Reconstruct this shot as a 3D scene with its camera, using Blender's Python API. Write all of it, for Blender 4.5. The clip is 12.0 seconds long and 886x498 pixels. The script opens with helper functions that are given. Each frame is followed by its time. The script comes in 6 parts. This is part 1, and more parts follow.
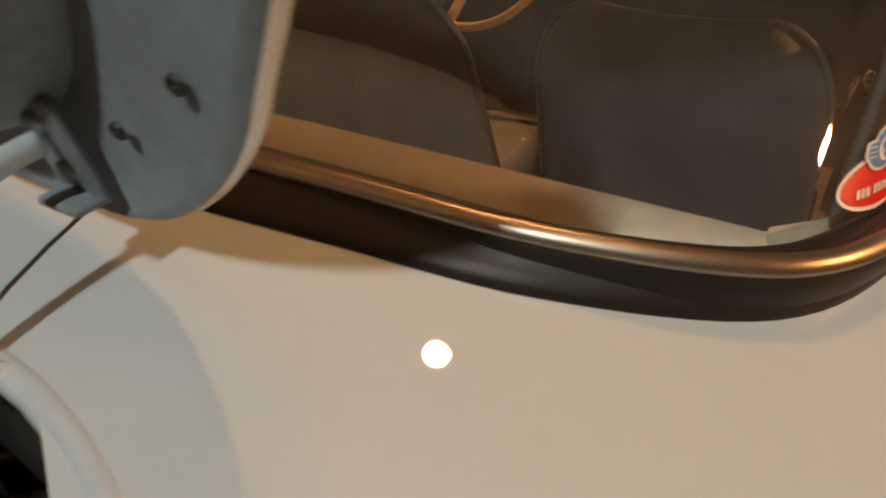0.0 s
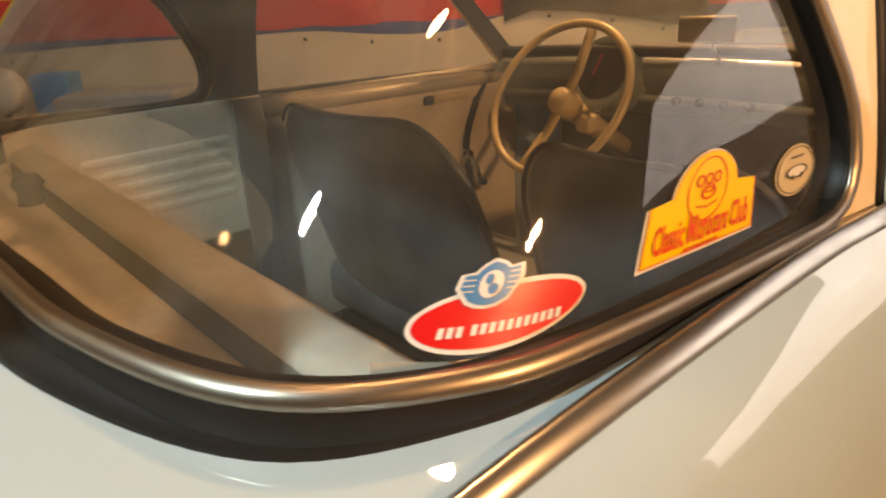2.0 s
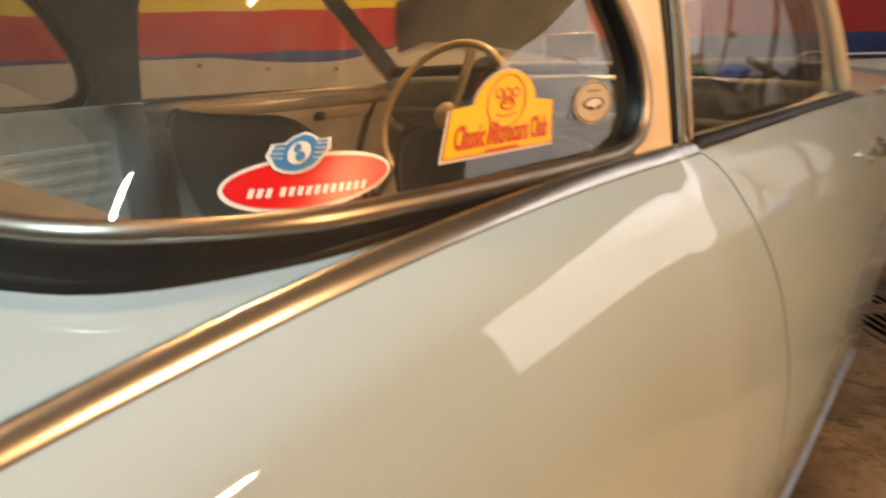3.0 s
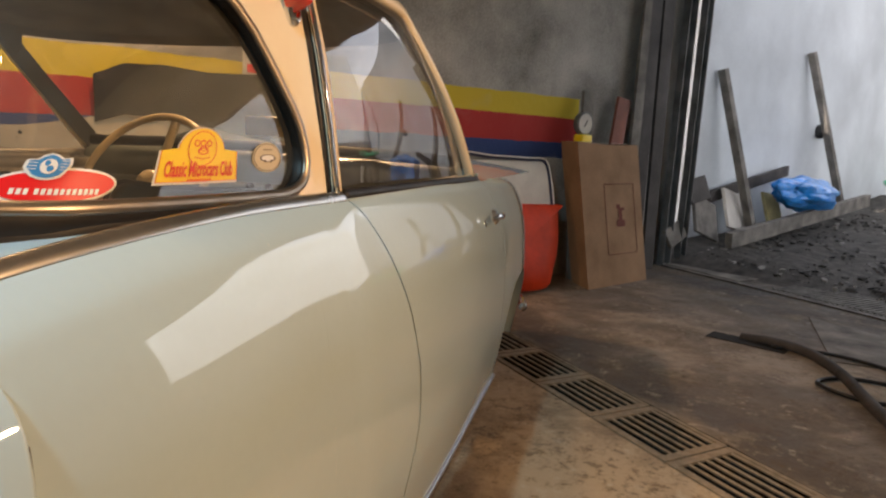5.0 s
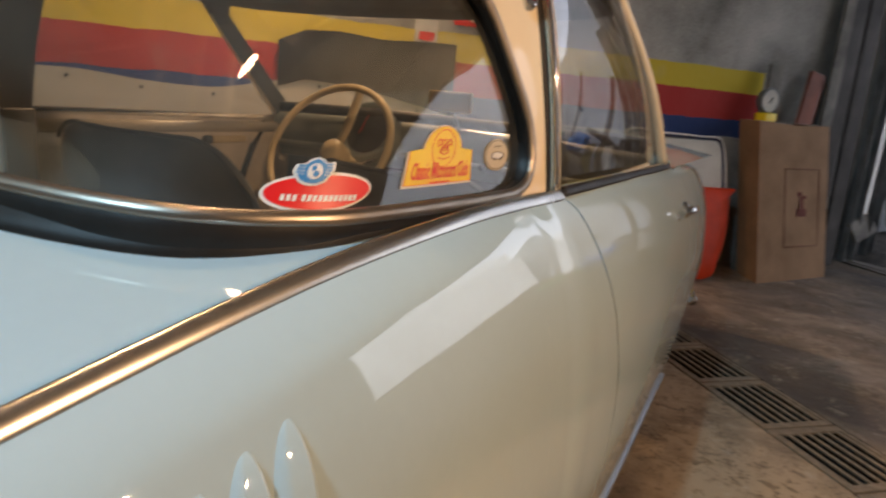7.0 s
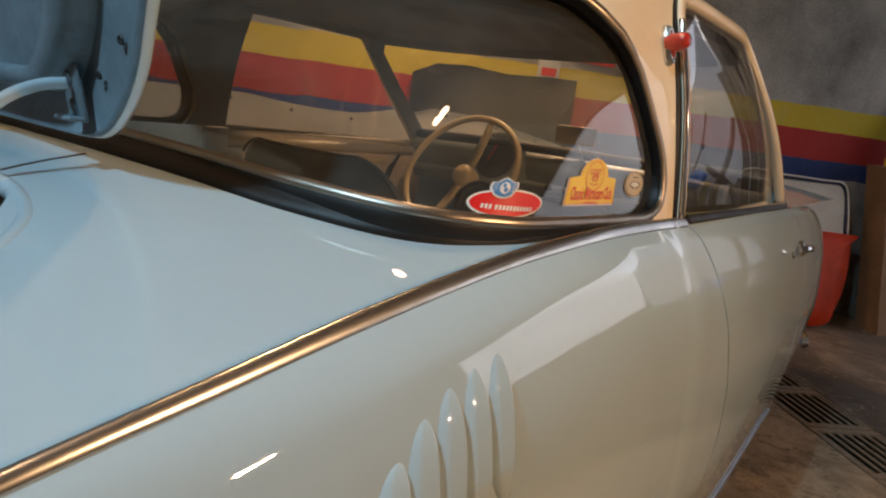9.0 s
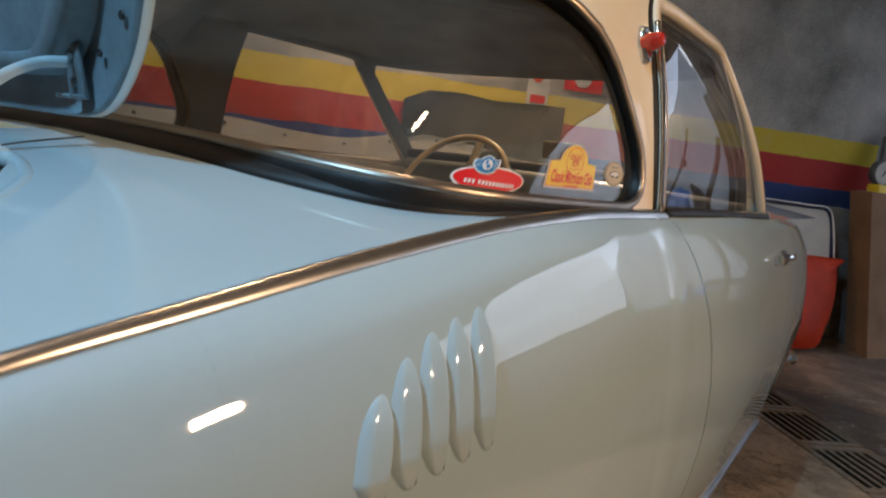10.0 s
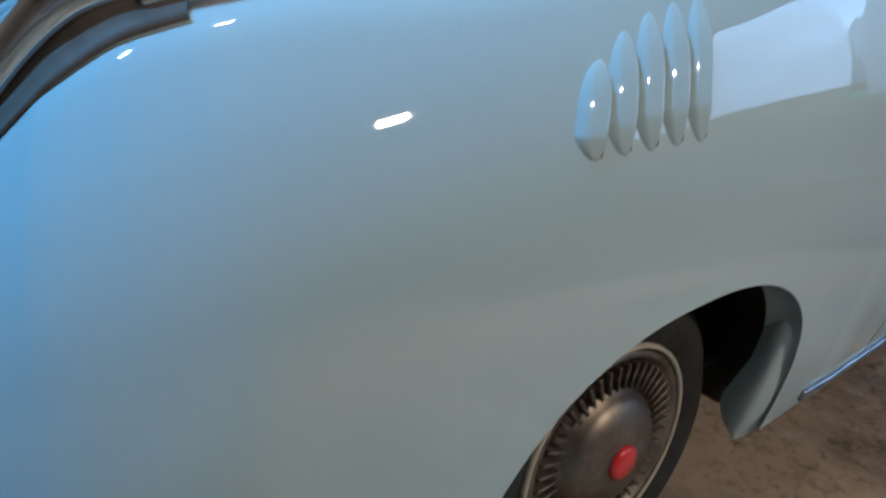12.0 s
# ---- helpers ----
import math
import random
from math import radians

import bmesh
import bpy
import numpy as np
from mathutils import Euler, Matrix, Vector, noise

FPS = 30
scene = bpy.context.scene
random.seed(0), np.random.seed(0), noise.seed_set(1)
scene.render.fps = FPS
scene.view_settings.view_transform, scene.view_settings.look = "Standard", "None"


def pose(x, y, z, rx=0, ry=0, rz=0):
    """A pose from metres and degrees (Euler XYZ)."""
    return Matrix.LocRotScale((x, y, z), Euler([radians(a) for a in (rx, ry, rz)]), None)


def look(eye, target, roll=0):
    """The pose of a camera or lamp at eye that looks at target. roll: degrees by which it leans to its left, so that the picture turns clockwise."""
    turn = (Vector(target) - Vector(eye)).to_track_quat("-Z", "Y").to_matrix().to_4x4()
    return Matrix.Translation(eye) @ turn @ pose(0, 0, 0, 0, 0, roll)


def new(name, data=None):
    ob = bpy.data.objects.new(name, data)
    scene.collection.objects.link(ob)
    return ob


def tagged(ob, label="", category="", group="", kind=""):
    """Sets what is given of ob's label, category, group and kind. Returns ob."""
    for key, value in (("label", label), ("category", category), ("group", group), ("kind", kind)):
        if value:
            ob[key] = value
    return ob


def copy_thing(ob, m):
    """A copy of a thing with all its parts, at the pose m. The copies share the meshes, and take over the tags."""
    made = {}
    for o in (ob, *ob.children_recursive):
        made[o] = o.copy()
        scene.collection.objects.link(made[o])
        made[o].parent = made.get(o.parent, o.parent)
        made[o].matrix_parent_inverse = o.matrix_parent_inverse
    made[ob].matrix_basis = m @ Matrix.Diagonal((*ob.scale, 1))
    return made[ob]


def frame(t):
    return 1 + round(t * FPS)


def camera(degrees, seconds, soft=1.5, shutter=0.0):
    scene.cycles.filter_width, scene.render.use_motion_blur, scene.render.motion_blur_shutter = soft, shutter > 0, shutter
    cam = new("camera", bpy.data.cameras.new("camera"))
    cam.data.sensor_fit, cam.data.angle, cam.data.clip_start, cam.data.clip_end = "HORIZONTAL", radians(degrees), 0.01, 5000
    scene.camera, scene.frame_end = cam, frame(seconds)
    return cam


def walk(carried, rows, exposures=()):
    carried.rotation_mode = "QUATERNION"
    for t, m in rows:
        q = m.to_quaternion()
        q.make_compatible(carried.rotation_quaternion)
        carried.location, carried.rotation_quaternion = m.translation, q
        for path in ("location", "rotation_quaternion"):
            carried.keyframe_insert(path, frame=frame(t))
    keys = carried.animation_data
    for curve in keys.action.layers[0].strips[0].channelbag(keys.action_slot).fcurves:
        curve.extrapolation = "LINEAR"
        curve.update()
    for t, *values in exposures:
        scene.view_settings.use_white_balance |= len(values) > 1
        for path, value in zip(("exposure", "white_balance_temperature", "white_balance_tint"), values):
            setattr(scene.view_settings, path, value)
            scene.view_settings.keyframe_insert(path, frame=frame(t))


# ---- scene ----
cam = camera(68.4, 12.0, soft=2.1, shutter=0.5)
PATH = [
    (0, (0.521, -0.353, 1.04), (-0.35, 1.051, -0.086), -1.8),
    (0.5, (0.593, -0.298, 1.039), (-0.417, 1.052, -0.037), -6.7),
    (1, (0.681, -0.223, 1.026), (-0.54, 1.117, 0.182), -6.2),
    (1.5, (0.733, -0.171, 1.008), (-0.585, 1.118, 0.232), -3.8),
    (2, (0.762, -0.137, 1.0), (-0.659, 1.076, 0.286), -3.2),
    (2.5, (0.798, -0.105, 0.971), (-0.619, 1.144, 0.314), -2.3),
    (3, (0.85, -0.15, 0.925), (-0.41, 1.283, 0.328), -2.0),
    (3.5, (0.886, -0.234, 0.905), (-0.101, 1.413, 0.347), -1.2),
    (3.7, (0.926, -0.269, 0.906), (0.03, 1.428, 0.342), -0.2),
    (5.3, (1.001, -0.345, 0.913), (0.479, 1.562, 0.612), 3.1),
    (5.5, (1.0, -0.345, 0.924), (0.276, 1.49, 0.594), 3.2),
    (6, (0.927, -0.372, 0.945), (0.46, 1.529, 0.534), 5.2),
    (6.5, (0.873, -0.353, 0.951), (0.231, 1.49, 0.513), 5.2),
    (7, (0.879, -0.326, 0.939), (-0.021, 1.398, 0.471), 5.0),
    (7.5, (0.895, -0.383, 0.931), (-0.148, 1.248, 0.428), 5.7),
    (7.7, (0.898, -0.397, 0.933), (-0.117, 1.254, 0.441), 6.5),
    (9.3, (0.918, -0.513, 0.943), (-0.257, 1.055, 0.542), 7.3),
    (9.5, (0.924, -0.507, 0.938), (-0.221, 1.088, 0.555), 7.3),
    (10, (0.946, -0.524, 0.884), (-0.222, 1.071, 0.579), 7.0),
    (10.5, (0.957, -0.531, 0.838), (-0.404, 0.861, 0.383), 6.5),
    (11, (0.967, -0.525, 0.817), (-0.406, 0.805, 0.23), 4.8),
    (11.5, (0.977, -0.55, 0.793), (-0.44, 0.691, 0.121), 3.9),
    (12, (0.994, -0.584, 0.763), (-0.473, 0.542, 0.001), 1.9),
]
walk(cam, [(t, look(eye, target, roll)) for t, eye, target, roll in PATH],
     [(0, 1.5, 12800, 42), (0.5, 1.65, 11900, 39), (1, 2.07, 10500, 30), (1.5, 2.2, 9900, 27), (3, 2.16, 8500, 22), (5.3, 2.0, 6900, 16), (6, 1.9, 6600, 16), (7.2, 1.86, 6600, 17), (7.7, 1.74, 6500, 17), (9.5, 1.54, 6800, 19), (10, 1.62, 5850, 14), (10.5, 1.58, 5250, 13), (12, 1.8, 4380, 5)])

# ---- world and light ----
world = bpy.data.worlds.new("sky")
scene.world = world
world.use_nodes = True
wn = world.node_tree.nodes
wl = world.node_tree.links
sky = wn.new("ShaderNodeTexSky")
sky.sky_type = "NISHITA"
sky.sun_disc = False
sky.sun_elevation = radians(31)
sky.sun_rotation = radians(217)
# thin cloud takes most of the blue out of the sky
veil = wn.new("ShaderNodeHueSaturation")
veil.inputs["Saturation"].default_value = 0.4
wl.new(sky.outputs[0], veil.inputs["Color"])
wl.new(veil.outputs[0], wn["Background"].inputs[0])
wn["Background"].inputs[1].default_value = 0.10


sun_data = bpy.data.lights.new("sun", "SUN")
sun_data.energy, sun_data.angle, sun_data.color = 2.1, radians(0.5), (1.0, 0.95, 0.88)
sun = new("sun", sun_data)
sun.matrix_world = look((0, 0, 0), (0.55, 0.72, -0.55))


def lamp_area(name, eye, target, sx, sy, power, color, shape="ELLIPSE"):
    data = bpy.data.lights.new(name, "AREA")
    data.shape, data.size, data.size_y, data.energy, data.color = shape, sx, sy, power, color
    ob = new(name, data)
    ob.matrix_world = look(eye, target)
    return ob


# ---- material helpers ----
def mat(name, color, rough=0.5, metal=0.0, coat=0.0, var=0.12, scale=8.0, bump=0.0, bump_scale=60.0, color2=None, spec=0.5, fine=90.0, coat_ior=1.5):
    """A surface with two scales of colour variation and a fine relief."""
    m = bpy.data.materials.new(name)
    m.use_nodes = True
    n, l = m.node_tree.nodes, m.node_tree.links
    b = n["Principled BSDF"]
    b.inputs["Roughness"].default_value = rough
    b.inputs["Metallic"].default_value = metal
    b.inputs["Coat Weight"].default_value = coat
    b.inputs["Coat Roughness"].default_value = 0.02
    b.inputs["Coat IOR"].default_value = coat_ior
    b.inputs["Specular IOR Level"].default_value = spec
    tc = n.new("ShaderNodeTexCoord")
    big, small = n.new("ShaderNodeTexNoise"), n.new("ShaderNodeTexNoise")
    big.inputs["Scale"].default_value, small.inputs["Scale"].default_value = scale, fine
    big.inputs["Detail"].default_value, small.inputs["Detail"].default_value = 6.0, 3.0
    l.new(tc.outputs["Object"], big.inputs["Vector"])
    l.new(tc.outputs["Object"], small.inputs["Vector"])
    add = n.new("ShaderNodeMath")
    add.operation = "MULTIPLY_ADD"
    add.inputs[1].default_value = 0.35
    l.new(small.outputs["Fac"], add.inputs[0])
    l.new(big.outputs["Fac"], add.inputs[2])
    ramp = n.new("ShaderNodeMapRange")
    ramp.inputs["From Min"].default_value, ramp.inputs["From Max"].default_value = 0.45, 0.9
    l.new(add.outputs[0], ramp.inputs["Value"])
    mix = n.new("ShaderNodeMix")
    mix.data_type = "RGBA"
    c2 = color2 or tuple(max(0.0, c * (1 - 2.2 * var)) for c in color)
    c1 = color if color2 else tuple(min(1.0, c * (1 + 0.6 * var)) for c in color)
    mix.inputs["A"].default_value, mix.inputs["B"].default_value = (*c1, 1), (*c2, 1)
    l.new(ramp.outputs[0], mix.inputs["Factor"])
    l.new(mix.outputs["Result"], b.inputs["Base Color"])
    rr = n.new("ShaderNodeMapRange")
    rr.inputs["To Min"].default_value, rr.inputs["To Max"].default_value = rough * 0.8, min(1.0, rough * 1.25)
    l.new(big.outputs["Fac"], rr.inputs["Value"])
    l.new(rr.outputs[0], b.inputs["Roughness"])
    if bump:
        bn, bt = n.new("ShaderNodeBump"), n.new("ShaderNodeTexNoise")
        bt.inputs["Scale"].default_value, bt.inputs["Detail"].default_value = bump_scale, 5.0
        bn.inputs["Strength"].default_value, bn.inputs["Distance"].default_value = bump, 0.01
        l.new(tc.outputs["Object"], bt.inputs["Vector"])
        l.new(bt.outputs["Fac"], bn.inputs["Height"])
        l.new(bn.outputs["Normal"], b.inputs["Normal"])
    return m


def glass_mat(name, tint, rough=0.0, dust=0.07):
    m = bpy.data.materials.new(name)
    m.use_nodes = True
    n, l = m.node_tree.nodes, m.node_tree.links
    n.remove(n["Principled BSDF"])
    tr, gl, mx, lw = n.new("ShaderNodeBsdfTransparent"), n.new("ShaderNodeBsdfGlossy"), n.new("ShaderNodeMixShader"), n.new("ShaderNodeLayerWeight")
    tr.inputs["Color"].default_value = (*tint, 1)
    gl.inputs["Roughness"].default_value = rough
    lw.inputs["Blend"].default_value = 0.5
    po, ma = n.new("ShaderNodeMath"), n.new("ShaderNodeMath")
    po.operation, ma.operation = "POWER", "MULTIPLY_ADD"
    po.inputs[1].default_value, ma.inputs[1].default_value, ma.inputs[2].default_value = 3.8, 0.90, 0.10
    l.new(lw.outputs["Facing"], po.inputs[0])
    l.new(po.outputs[0], ma.inputs[0])
    l.new(ma.outputs[0], mx.inputs[0])
    l.new(tr.outputs[0], mx.inputs[1])
    l.new(gl.outputs[0], mx.inputs[2])
    # a thin film of dust
    du, film_mix, nz, amount = n.new("ShaderNodeBsdfDiffuse"), n.new("ShaderNodeMixShader"), n.new("ShaderNodeTexNoise"), n.new("ShaderNodeMath")
    du.inputs["Color"].default_value = (0.62, 0.58, 0.50, 1)
    nz.inputs["Scale"].default_value, nz.inputs["Detail"].default_value = 9.0, 7.0
    amount.operation = "MULTIPLY"
    amount.inputs[1].default_value = dust
    l.new(nz.outputs["Fac"], amount.inputs[0])
    l.new(amount.outputs[0], film_mix.inputs[0])
    smear, smear_mix = n.new("ShaderNodeBsdfGlossy"), n.new("ShaderNodeMixShader")
    smear.inputs["Roughness"].default_value = 0.34
    smear_mix.inputs[0].default_value = 0.003 if dust else 0.0
    l.new(mx.outputs[0], smear_mix.inputs[1])
    l.new(smear.outputs[0], smear_mix.inputs[2])
    l.new(smear_mix.outputs[0], film_mix.inputs[1])
    l.new(du.outputs[0], film_mix.inputs[2])
    l.new(film_mix.outputs[0], n["Material Output"].inputs["Surface"])
    return m


PAINT = mat("blue_paint", (0.44, 0.555, 0.60), 0.3, coat=1.0, var=0.02, scale=3, coat_ior=2.05, spec=0.0)
# Body blue darkened for the lid's inside: its shade is put into the colour.
LID_INNER = mat("shaded_blue_inner_paint", (0.21, 0.30, 0.355), 0.45, var=0.45, scale=9, bump=0.08, bump_scale=30, color2=(0.12, 0.15, 0.165))
CREAM = mat("cream_paint", (0.86, 0.74, 0.56), 0.3, coat=1.0, var=0.02, scale=3, spec=0.0)
CHROME = mat("chrome", (0.80, 0.80, 0.80), 0.08, metal=1.0, var=0.05, scale=20)
WORN_CHROME = mat("worn_chrome", (0.73, 0.70, 0.66), 0.25, metal=1.0, var=0.10, scale=14)
STEEL_BEAD = mat("satin_bead", (0.36, 0.31, 0.26), 0.36, metal=1.0, var=0.08, scale=20)
SILL_METAL = mat("dull_sill_chrome", (0.40, 0.41, 0.43), 0.30, metal=1.0, var=0.10, scale=14)
RUBBER = mat("black_rubber", (0.017, 0.014, 0.012), 0.46, var=0.2, scale=12, bump=0.05, spec=0.3)
GASKET = mat("grey_gasket", (0.115, 0.098, 0.082), 0.7, var=0.2, scale=18, bump=0.1)
GLASS = glass_mat("window_glass", (0.90, 0.90, 0.88))
VINYL = mat("blue_vinyl", (0.13, 0.148, 0.158), 0.42, var=0.15, scale=9, bump=0.05, bump_scale=220)
PIPING = mat("grey_piping", (0.11, 0.12, 0.125), 0.45, var=0.1)
TRIM_CREAM = mat("cream_vinyl", (0.75, 0.67, 0.56), 0.5, var=0.12, scale=7, bump=0.12, bump_scale=180)
HEADLINER = mat("headliner", (0.15, 0.125, 0.095), 0.8, var=0.15, scale=10, bump=0.1, bump_scale=300)
PILLAR_IN = mat("grey_inner_paint", (0.14, 0.14, 0.13), 0.45, var=0.1)
CARPET = mat("dark_carpet", (0.035, 0.034, 0.034), 0.95, var=0.25, scale=20, bump=0.4, bump_scale=400)
BAKELITE = mat("ivory_plastic", (0.62, 0.50, 0.30), 0.3, coat=0.3, var=0.08, scale=14)
DARK = mat("dark_metal", (0.02, 0.02, 0.021), 0.55, var=0.4, scale=14)
CHANNEL = mat("channel_shade_brown", (0.20, 0.17, 0.13), 0.7, var=0.15)
LOUVRE_GAP = mat("shaded_gap_brown", (0.075, 0.055, 0.04), 0.8, var=0.3, scale=30)
DASH = mat("grey_dash_paint", (0.20, 0.23, 0.22), 0.35, coat=0.4, var=0.06)
RAIL_PAINT = mat("beige_rail_paint", (0.46, 0.42, 0.34), 0.4, var=0.06)
TYRE = mat("tyre_rubber", (0.022, 0.021, 0.020), 0.75, var=0.3, scale=15, bump=0.2, bump_scale=120)
CAPMETAL = mat("dull_cap_metal", (0.30, 0.255, 0.205), 0.42, metal=1.0, var=0.25, scale=14)
FIN_METAL = mat("dull_fin_metal", (0.17, 0.14, 0.11), 0.6, metal=0.7, var=0.3, scale=20)
RED_EN = mat("red_enamel", (0.62, 0.02, 0.02), 0.3, coat=0.5, var=0.05)
RED_LENS = mat("red_lens", (0.55, 0.03, 0.015), 0.12, coat=1.0, var=0.05)


# ---- mesh helpers ----
def thing(name, label, category, group="", kind="", at=(0, 0, 0)):
    ob = new(name)
    ob.location = at
    ob.empty_display_size = 0.05
    return tagged(ob, label, category, group, kind)


def part(name, bm, material, parent=None, label="", smooth=True):
    """Links a bmesh as one mesh object under a thing or a part."""
    me = bpy.data.meshes.new(name)
    bm.normal_update()
    bm.to_mesh(me)
    bm.free()
    for p in me.polygons:
        p.use_smooth = smooth
    me.materials.append(material)
    ob = new(name, me)
    if parent:
        ob.parent = parent
        root = parent
        off = Vector((0, 0, 0))
        while root:
            off += root.location
            root = root.parent
        ob.matrix_parent_inverse = Matrix.Translation(-off)
    if label:
        ob["label"] = label
    return ob


def spline(points, n, closed=False):
    """A Catmull-Rom curve through points, n samples to each stretch."""
    p = [np.array(q, float) for q in points]
    m = len(p)
    out = []
    for i in range(m if closed else m - 1):
        a = p[i - 1] if closed or i else 2 * p[0] - p[1]
        b, c = p[i], p[(i + 1) % m]
        d = p[(i + 2) % m] if closed or i + 2 < m else 2 * p[-1] - p[-2]
        for k in range(n):
            t = k / n
            out.append(0.5 * (2 * b + (c - a) * t + (2 * a - 5 * b + 4 * c - d) * t * t + (3 * b - a - 3 * c + d) * t**3))
    if not closed:
        out.append(p[-1])
    return np.array(out)


def resample(curve, n):
    seg = np.r_[0, np.cumsum(np.linalg.norm(np.diff(curve, axis=0), axis=1))]
    t = np.linspace(0, seg[-1], n)
    return np.stack([np.interp(t, seg, curve[:, k]) for k in range(curve.shape[1])], 1)


def grid(rows, bm=None, wrap=False):
    """Quads over rows of points of equal length."""
    bm = bm or bmesh.new()
    vs = [[bm.verts.new(tuple(p)) for p in r] for r in rows]
    for a, b in zip(vs, vs[1:]):
        for i in range(len(a) if wrap else len(a) - 1):
            j = (i + 1) % len(a)
            try:
                bm.faces.new((a[i], a[j], b[j], b[i]))
            except ValueError:
                pass
    return bm


def sweep(path, profile, ups, bm=None, closed=False, cap=True, wide=None):
    """A profile of (side, up) offsets along a path; ups: the outward direction at each point."""
    path, ups = np.array(path, float), np.array(ups, float)
    if ups.ndim == 1:
        ups = np.tile(ups, (len(path), 1))
    tan = np.roll(path, -1, 0) - np.roll(path, 1, 0)
    if not closed:
        tan[0], tan[-1] = path[1] - path[0], path[-1] - path[-2]
    tan /= np.linalg.norm(tan, axis=1)[:, None] + 1e-12
    side = np.cross(tan, ups)
    side /= np.linalg.norm(side, axis=1)[:, None] + 1e-12
    up = np.cross(side, tan)
    wide = [1.0] * len(path) if wide is None else wide
    rows = [[p + s * (a * (w if a > 0.006 else 1.0)) + u * b for a, b in profile] for p, s, u, w in zip(path, side, up, wide)]
    if closed:
        rows.append(rows[0])
    bm = grid(rows, bm, wrap=True)
    if cap and not closed:
        bm.verts.ensure_lookup_table()
        n = len(profile)
        vs = list(bm.verts)[-n * len(rows):]
        bm.faces.new(vs[:n])
        bm.faces.new(vs[-n:][::-1])
    bmesh.ops.recalc_face_normals(bm, faces=bm.faces)
    return bm


def ring(r, n=12, squash=1.0):
    return [(r * math.cos(2 * math.pi * k / n), squash * r * math.sin(2 * math.pi * k / n)) for k in range(n)]


def tube(path, r, n=10, closed=False, bm=None):
    path = np.array(path, float)
    tan = path[-1] - path[0] if not closed else path[1] - path[0]
    up = np.array((0, 0, 1.0)) if abs(tan[2]) < 0.8 * np.linalg.norm(tan) else np.array((1.0, 0.3, 0))
    return sweep(path, ring(r, n), up, bm, closed)


def box(size, at=(0, 0, 0), bevel=0.0, rot=None, bm=None, seg=2):
    bm2 = bmesh.new()
    bmesh.ops.create_cube(bm2, size=1.0)
    bmesh.ops.scale(bm2, vec=size, verts=bm2.verts)
    if bevel:
        bmesh.ops.bevel(bm2, geom=bm2.edges[:], offset=bevel, segments=seg, affect="EDGES", profile=0.5)
    m = Matrix.Translation(at) @ (rot.to_4x4() if rot else Matrix())
    bmesh.ops.transform(bm2, matrix=m, verts=bm2.verts)
    if bm is None:
        return bm2
    me = bpy.data.meshes.new("tmp")
    bm2.to_mesh(me)
    bm2.free()
    bm.from_mesh(me)
    bpy.data.meshes.remove(me)
    return bm


def lathe(profile, axis_at, axis, n=48, bm=None):
    """Turns (radius, height) pairs about an axis."""
    axis = Vector(axis).normalized()
    a = axis.orthogonal().normalized()
    b = axis.cross(a)
    o = Vector(axis_at)
    rows = [[o + axis * h + (a * math.cos(2 * math.pi * k / n) + b * math.sin(2 * math.pi * k / n)) * r for k in range(n)] for r, h in profile]
    bm = grid(rows, bm, wrap=True)
    bmesh.ops.recalc_face_normals(bm, faces=bm.faces)
    return bm


def interp(x, table):
    xs_, ys_ = zip(*table)
    return float(np.interp(x, xs_, ys_))


# ---- the car's form: plan line at the belt, right half, from tail to nose ----
PLAN = spline([(0, -0.645, 0.595), (0.20, -0.640, 0.595), (0.38, -0.625, 0.600), (0.50, -0.600, 0.620), (0.560, -0.575, 0.664), (0.590, -0.540, 0.708),
               (0.603, -0.510, 0.732), (0.612, -0.480, 0.744), (0.617, -0.45, 0.751), (0.617, -0.40, 0.761), (0.614, -0.30, 0.774), (0.611, -0.19, 0.789), (0.610, -0.06, 0.805), (0.612, 0.05, 0.816), (0.616, 0.20, 0.824), (0.617, 0.35, 0.824),
               (0.623, 0.48, 0.823), (0.620, 0.90, 0.816), (0.607, 1.32, 0.806), (0.600, 1.60, 0.797), (0.588, 1.85, 0.785), (0.55, 2.08, 0.765),
               (0.45, 2.28, 0.73), (0.25, 2.39, 0.70), (0, 2.42, 0.69)], 24)
PLAN_TAN = np.gradient(PLAN[:, :2], axis=0)
PLAN_NOR = np.stack([PLAN_TAN[:, 1], -PLAN_TAN[:, 0]], 1)
PLAN_NOR /= np.linalg.norm(PLAN_NOR, axis=1)[:, None]
SIDE = spline([(0, 0), (0.012, 0.016), (0.035, 0.030), (0.08, 0.050), (0.14, 0.066), (0.22, 0.076), (0.30, 0.080), (0.40, 0.077), (0.50, 0.064), (0.60, 0.046), (0.67, 0.026)], 8)
SILL = 0.155
HEM = 0.190


def plan_at(u):
    i = np.clip(u, 0, len(PLAN) - 1.001)
    k, f = int(i), i - int(i)
    return PLAN[k] * (1 - f) + PLAN[k + 1] * f, PLAN_NOR[k] * (1 - f) + PLAN_NOR[k + 1] * f


def u_of_y(y):
    """The plan parameter on the flank at y."""
    lo, hi = 0, len(PLAN) - 1
    return float(np.interp(y, PLAN[lo:hi, 1], np.arange(lo, hi)))


